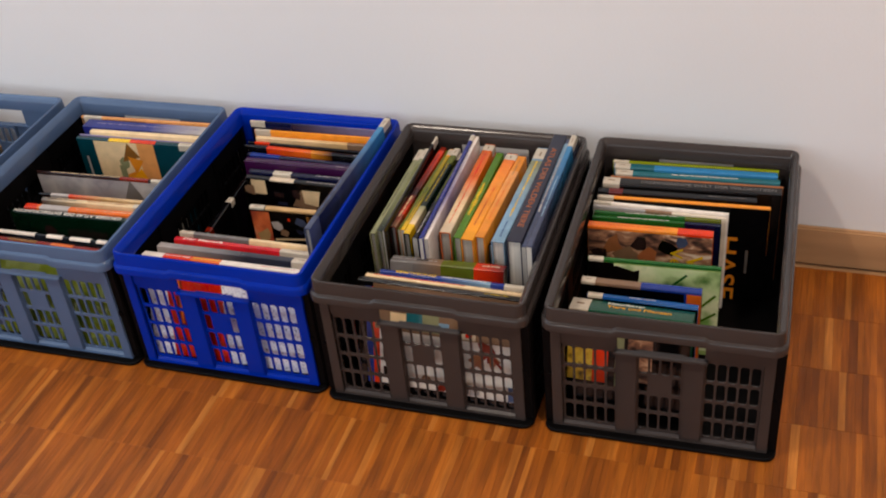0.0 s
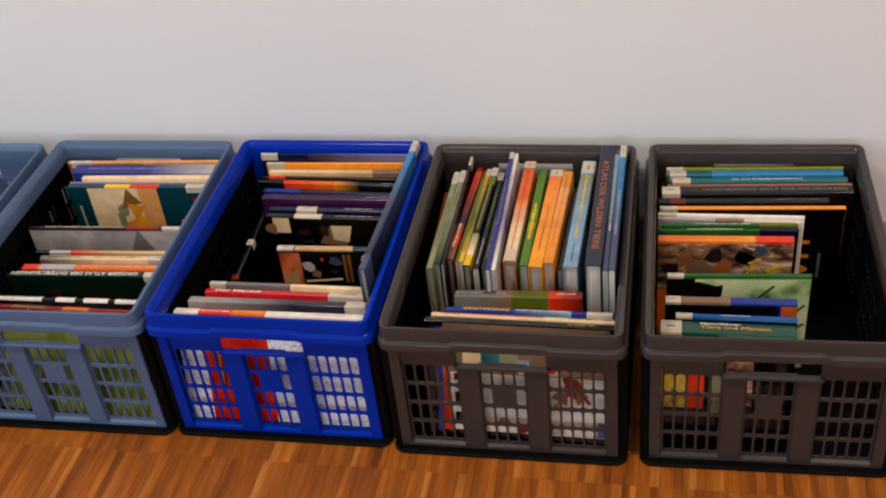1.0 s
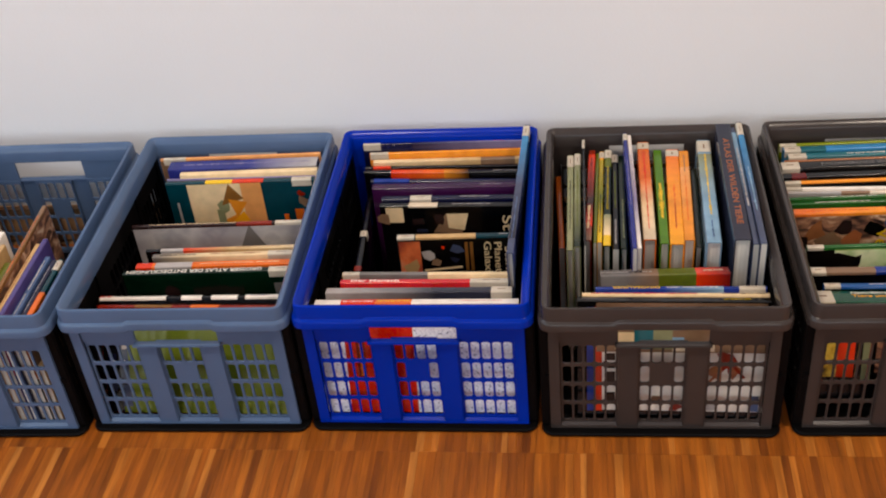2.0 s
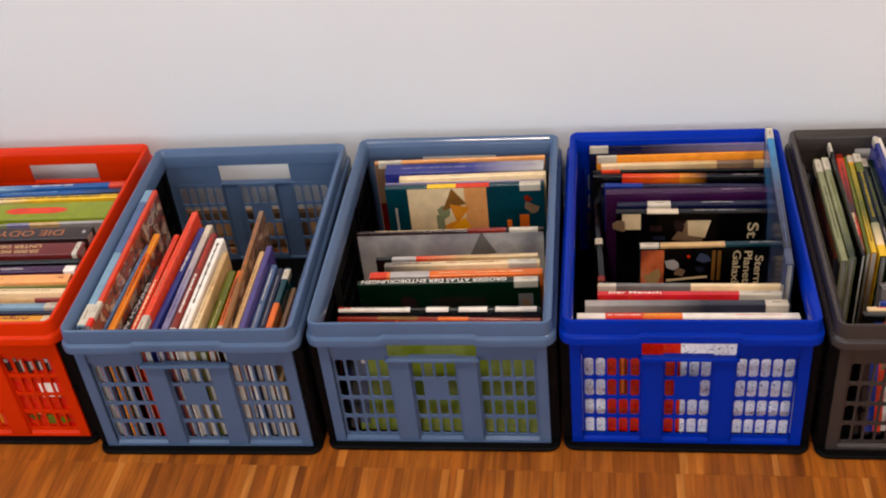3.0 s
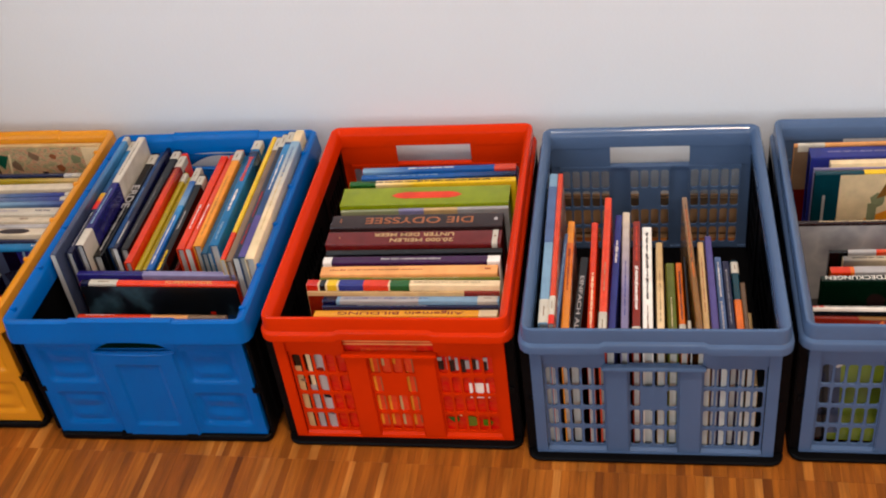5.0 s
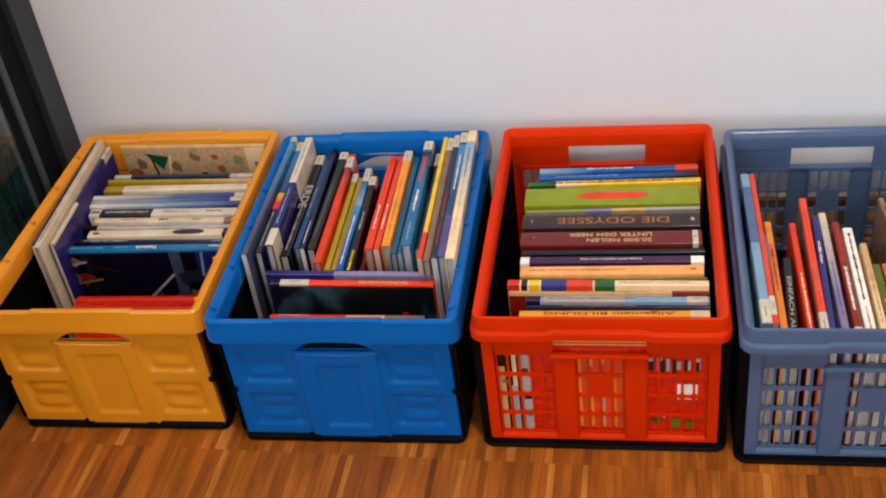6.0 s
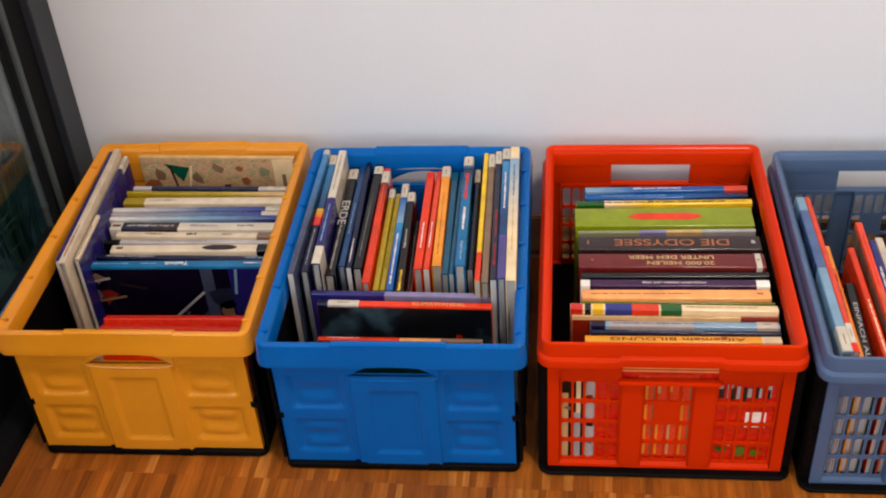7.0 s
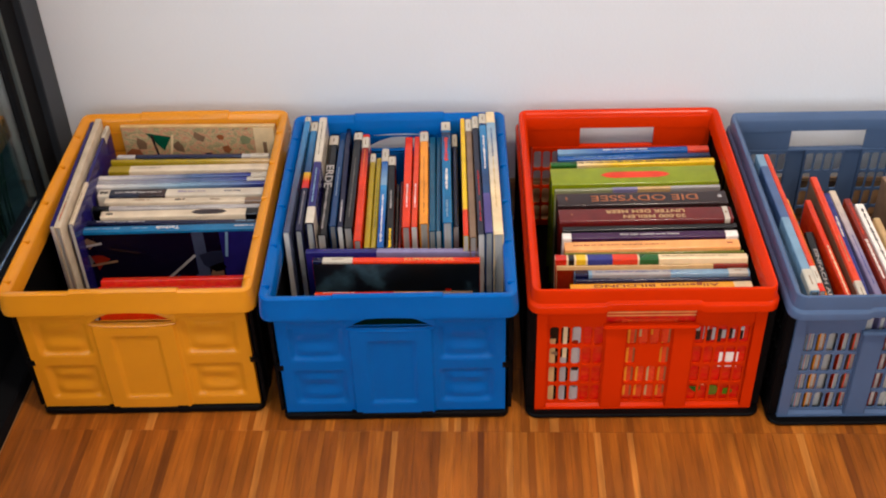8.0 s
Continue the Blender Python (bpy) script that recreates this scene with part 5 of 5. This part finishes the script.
book(crate_a, 0.1495, 0.0510, 90.5, 0.330, 0.0140, 0.245, 'cream', fade(.3, .9, "cream", "powder"), bar(.2, .7, .3, "sand"), bar(.6, .85, .4, "steel"))
book(crate_a, 0.0027, -0.0943, -1.5, 0.255, 0.0100, 0.205, 'violet_blue', band(.4, 1, "lilac"))
book(crate_a, 0.0057, -0.1129, -1.4, 0.238, 0.0108, 0.203, 'redorange', band(0, .06, "navy"), sticker(.06, .24), words(.55, .85, "KLIMAWANDEL", "apricot", .6), front(0, 1, 0, .98, "ink"), cover_art(0, 1, 0, .975, "mist"), front(.79, .825, .66, .74, "red"), shape(.92, .6, .022, "steel_blue", 12))
book(crate_a, 0.0015, -0.1538, -0.8, 0.222, 0.0091, 0.176, 'apricot', band(0, .5, "redorange"), bar(.05, .25, .4, "paper"), band(.75, 1, "taupe"), front(0, 1, 0, .98, "bottle"), shape(.36, .86, .013, "olive", 10), shape(.42, .87, .011, "sage", 10), shape(.31, .84, .01, "sage", 9), lean(19.4))
# orange crate
book(crate_o, -0.1469, 0.0715, 92.5, 0.291, 0.0060, 0.230, 'violet_blue')
book(crate_o, -0.1351, 0.0652, 92.5, 0.301, 0.0100, 0.236, 'ivory', bar(.05, .3, .4, "taupe"), bar(.06, .2, .25, "coral"))
book(crate_o, -0.1228, 0.0748, 92.4, 0.276, 0.0060, 0.224, 'violet_blue', cap(0, .4, "ivory"), bar(.04, .3, .4, "taupe"), sticker(.86, 1))
book(crate_o, 0.0212, 0.2138, -1.5, 0.258, 0.0075, 0.222, 'sand', front(0, 1, 0, .985, "sand"), cover_art(.01, .86, .3, .98, "map"), shape(.06, .72, .02, "copper", 7), shape(.1, .62, .016, "copper", 6), shape(.12, .84, .012, "taupe", 6), shape(.26, .86, .03, "teal_green", 3, -90), shape(.3, .7, .012, "sage", 5), shape(.36, .8, .012, "taupe", 5, 20), strut(.19, .23, .92, .62, "espresso"), strut(.33, .29, .92, .66, "cream"), shape(.45, .66, .012, "copper", 6), shape(.5, .9, .01, "taupe", 6), shape(.56, .72, .011, "espresso", 5), shape(.58, .74, .007, "sand", 6), shape(.64, .9, .008, "copper", 6), shape(.67, .78, .01, "copper", 5), shape(.72, .7, .009, "espresso", 5), shape(.79, .66, .01, "olive", 6), shape(.8, .88, .012, "sage", 6), front(.02, .86, .3, .42, "sand"), front(.86, .99, .4, .98, "cream"), front(.91, .935, .55, .85, "taupe"))
book(crate_o, 0.0210, 0.1548, -1.0, 0.249, 0.0092, 0.200, 'silver', band(.12, .82, "navy"), sticker(.88, 1))
book(crate_o, 0.0193, 0.1400, -1.3, 0.259, 0.0070, 0.201, 'mustard', bar(.2, .35, .5, "olive"), fade(.6, 1, "mustard", "sand"))
book(crate_o, 0.0193, 0.1245, 0.1, 0.258, 0.0165, 0.197, 'ivory', band(0, .13, "mustard"), bar(.16, .32, .25, "grey"))
book(crate_o, 0.0143, 0.1018, 0.6, 0.270, 0.0090, 0.197, 'royal', fade(0, .55, "paper", "steel"), fade(.55, .88, "steel", "royal"), sticker(.9, 1), bar(.05, .4, .3, "lilac"))
book(crate_o, 0.0130, 0.0920, 0.6, 0.274, 0.0090, 0.195, 'royal', fade(0, .6, "silver", "steel"), fade(.6, .9, "steel", "royal"), sticker(.88, .99), bar(.1, .8, .2, "lilac"))
book(crate_o, 0.0150, 0.0824, 0.5, 0.272, 0.0086, 0.194, 'royal', fade(0, .5, "paper", "powder"), fade(.5, .95, "powder", "royal"), bar(.05, .5, .25, "steel"))
book(crate_o, 0.0171, 0.0632, -0.2, 0.261, 0.0184, 0.192, 'white', band(.07, .25, "navy_grey"), band(.25, .41, "espresso"), bar(.01, .06, .6, "ink"), bar(.1, .38, .5, "silver"), bar(.48, .66, .4, "lilac"), bar(.76, .86, .4, "slate"))
book(crate_o, 0.0256, 0.0444, -0.8, 0.249, 0.0122, 0.190, 'ivory', bar(.18, .28, .9, "taupe"), bar(.44, .5, .9, "espresso"), bar(.66, .72, .7, "taupe"), band(.88, 1, "taupe"))
book(crate_o, 0.0172, 0.0309, -0.2, 0.267, 0.0093, 0.187, 'silver', band(0, .1, "ink"), bar(.2, .6, .4, "grey"))
book(crate_o, 0.0261, 0.0142, 0.6, 0.248, 0.0171, 0.187, 'ivory', bar(.03, .07, .7, "ink"), plaque(.56, .78, .7, "espresso"), band(.9, 1, "ink"))
book(crate_o, 0.0152, -0.0041, -1.1, 0.267, 0.0092, 0.184, 'navy', bar(.06, .34, .8, "silver"), bar(.86, .98, .6, "powder"))
book(crate_o, -0.0009, -0.0227, 0.6, 0.300, 0.0142, 0.186, 'cyan', words(.48, .6, "Technik", "paper", .5, 180), bar(.04, .3, .3, "powder"), bar(.36, .44, .3, "powder"), bar(.88, .98, .3, "paper"), front(0, 1, 0, .97, "midnight"), front(.8, 1, .1, .97, "violet_blue"), front(.66, .72, .2, .97, "slate"), shape(.75, .66, .02, "navy_grey", 7), shape(.76, .5, .016, "taupe", 8), shape(.77, .58, .014, "ink", 6), strut(.4, .66, .3, .72, "silver"), strut(.46, .56, .2, .5, "slate"), strut(.56, .66, .3, .5, "slate"), strut(.82, .84, .7, .97, "powder"), shape(.08, .84, .016, "darkred", 7), shape(.06, .9, .01, "silver", 6), shape(.14, .88, .012, "taupe", 7), shape(.17, .7, .018, "rust", 7), shape(.1, .68, .013, "grey", 6), strut(.04, .2, .82, .88, "silver"), strut(.08, .26, .62, .68, "taupe"), strut(.24, .38, .82, .76, "espresso"), front(.15, .19, .1, .42, "grey"), front(.155, .185, .12, .38, "ink"))
book(crate_o, 0.0375, -0.1264, 0.3, 0.205, 0.0167, 0.172, 'red', bar(.08, .55, .3, "bronze"), lean(22.3))
book(crate_o, 0.0375, -0.1453, -0.9, 0.210, 0.0117, 0.170, 'red', bar(.08, .52, .4, "bronze"), front(0, 1, 0, .98, "redorange"), lean(22.3))


# ---- parquet strips, on edge, in rows along the wall ----
PARQUET = bpy.data.materials.new("oiled oak parquet")
PARQUET.use_nodes = True
pn, pl = PARQUET.node_tree.nodes, PARQUET.node_tree.links
pb = pn["Principled BSDF"]
info, geo, add = pn.new("ShaderNodeObjectInfo"), pn.new("ShaderNodeNewGeometry"), pn.new("ShaderNodeMath")
add.operation = "ADD"
pl.new(info.outputs["Random"], add.inputs[0])
pl.new(geo.outputs["Random Per Island"], add.inputs[1])
frac = pn.new("ShaderNodeMath")
frac.operation = "FRACT"
pl.new(add.outputs[0], frac.inputs[0])
ptc, pmap = pn.new("ShaderNodeTexCoord"), pn.new("ShaderNodeMapping")
pmap.inputs["Scale"].default_value = (210, 11, 60)
pl.new(geo.outputs["Position"], pmap.inputs["Vector"])
grain = pn.new("ShaderNodeTexNoise")
grain.inputs["Scale"].default_value, grain.inputs["Detail"].default_value, grain.inputs["Distortion"].default_value = 1.0, 5, 0.6
pl.new(pmap.outputs["Vector"], grain.inputs["Vector"])
ramp = pn.new("ShaderNodeValToRGB")
ramp.color_ramp.elements[0].position, ramp.color_ramp.elements[1].position = 0.0, 1.0
ramp.color_ramp.elements[0].color, ramp.color_ramp.elements[1].color = (0.15, 0.037, 0.003, 1), (0.43, 0.15, 0.024, 1)
for at, tone in ((0.06, (0.21, 0.054, 0.004)), (0.5, (0.27, 0.071, 0.0052)), (0.88, (0.325, 0.093, 0.008))):
    ramp.color_ramp.elements.new(at).color = (*tone, 1)
pl.new(frac.outputs[0], ramp.inputs["Fac"])
shade = pn.new("ShaderNodeHueSaturation")
gr = pn.new("ShaderNodeMapRange")
gr.inputs["From Min"].default_value, gr.inputs["From Max"].default_value, gr.inputs["To Min"].default_value, gr.inputs["To Max"].default_value = 0.25, 0.75, 0.72, 1.28
pl.new(grain.outputs["Fac"], gr.inputs["Value"])
# broad streaks that run on from strip to strip
bmap, broad, br, both = pn.new("ShaderNodeMapping"), pn.new("ShaderNodeTexNoise"), pn.new("ShaderNodeMapRange"), pn.new("ShaderNodeMath")
bmap.inputs["Scale"].default_value = (42, 7, 10)
pl.new(geo.outputs["Position"], bmap.inputs["Vector"])
pl.new(bmap.outputs["Vector"], broad.inputs["Vector"])
broad.inputs["Scale"].default_value, broad.inputs["Detail"].default_value = 1.0, 4
br.inputs["From Min"].default_value, br.inputs["From Max"].default_value, br.inputs["To Min"].default_value, br.inputs["To Max"].default_value = 0.3, 0.7, 0.68, 1.26
pl.new(broad.outputs["Fac"], br.inputs["Value"])
both.operation = "MULTIPLY"
pl.new(gr.outputs["Result"], both.inputs[0])
pl.new(br.outputs["Result"], both.inputs[1])
pl.new(both.outputs[0], shade.inputs["Value"])
pl.new(ramp.outputs["Color"], shade.inputs["Color"])
pl.new(shade.outputs["Color"], pb.inputs["Base Color"])
pb.inputs["Roughness"].default_value = 0.45
pb.inputs["Specular IOR Level"].default_value = 0.3
pbump = pn.new("ShaderNodeBump")
pbump.inputs["Strength"].default_value, pbump.inputs["Distance"].default_value = 0.25, 0.0006
pl.new(grain.outputs["Fac"], pbump.inputs["Height"])
pl.new(pbump.outputs["Normal"], pb.inputs["Normal"])

ROW, SEAM = 0.128, -0.651


def strip_data(w, ln, top=0.0, c=0.00015):
    x, y = w / 2, ln / 2
    vs = [(-x, -y, top - 0.004), (x, -y, top - 0.004), (x, y, top - 0.004), (-x, y, top - 0.004), (-x, -y, top - c), (x, -y, top - c), (x, y, top - c), (-x, y, top - c), (-x + c, -y + c, top), (x - c, -y + c, top), (x - c, y - c, top), (-x + c, y - c, top)]
    fs = [(0, 1, 5, 4), (1, 2, 6, 5), (2, 3, 7, 6), (3, 0, 4, 7), (4, 5, 9, 8), (5, 6, 10, 9), (6, 7, 11, 10), (7, 4, 8, 11), (8, 9, 10, 11)]
    return vs, fs


rs = random.Random(11)
WIDTHS = (0.0085, 0.0095, 0.0105, 0.0115, 0.013)
strip_meshes = []
for w in WIDTHS:
    me = bpy.data.meshes.new("strip")
    vs, fs = strip_data(w - 0.0001, ROW - 0.0002)
    me.from_pydata(vs, [], fs)
    me.materials.append(PARQUET)
    strip_meshes.append(me)
joined_v, joined_f = [], []
for row in range(-5, 36):
    yc = SEAM + ROW / 2 - row * ROW
    if yc + ROW / 2 > 0.001 or yc - ROW / 2 < YB:
        continue
    x = X0 + 0.036 + rs.uniform(0, 0.004)
    made = 0
    while x < X1 - 0.013:
        k = rs.randrange(5)
        w = WIDTHS[k]
        if row == 0 and made < 295 and x < 2.95:
            ob = new("strip", strip_meshes[k])
            ob.parent = floor
            ob.location = (x + w / 2, yc, rs.uniform(-0.00012, 0.0))
            made += 1
        else:
            vs, fs = strip_data(w - 0.0001, ROW - 0.0002, rs.uniform(-0.00012, 0.0))
            base = len(joined_v)
            joined_v += [(vx + x + w / 2, vy + yc, vz) for vx, vy, vz in vs]
            joined_f += [tuple(base + i for i in q) for q in fs]
        x += w
me = bpy.data.meshes.new("strips")
me.from_pydata(joined_v, [], joined_f)
me.materials.append(PARQUET)
rest = new("strips", me)
rest.parent = floor
tagged(rest, "narrow oiled oak parquet strips laid on edge", kind="stuff")
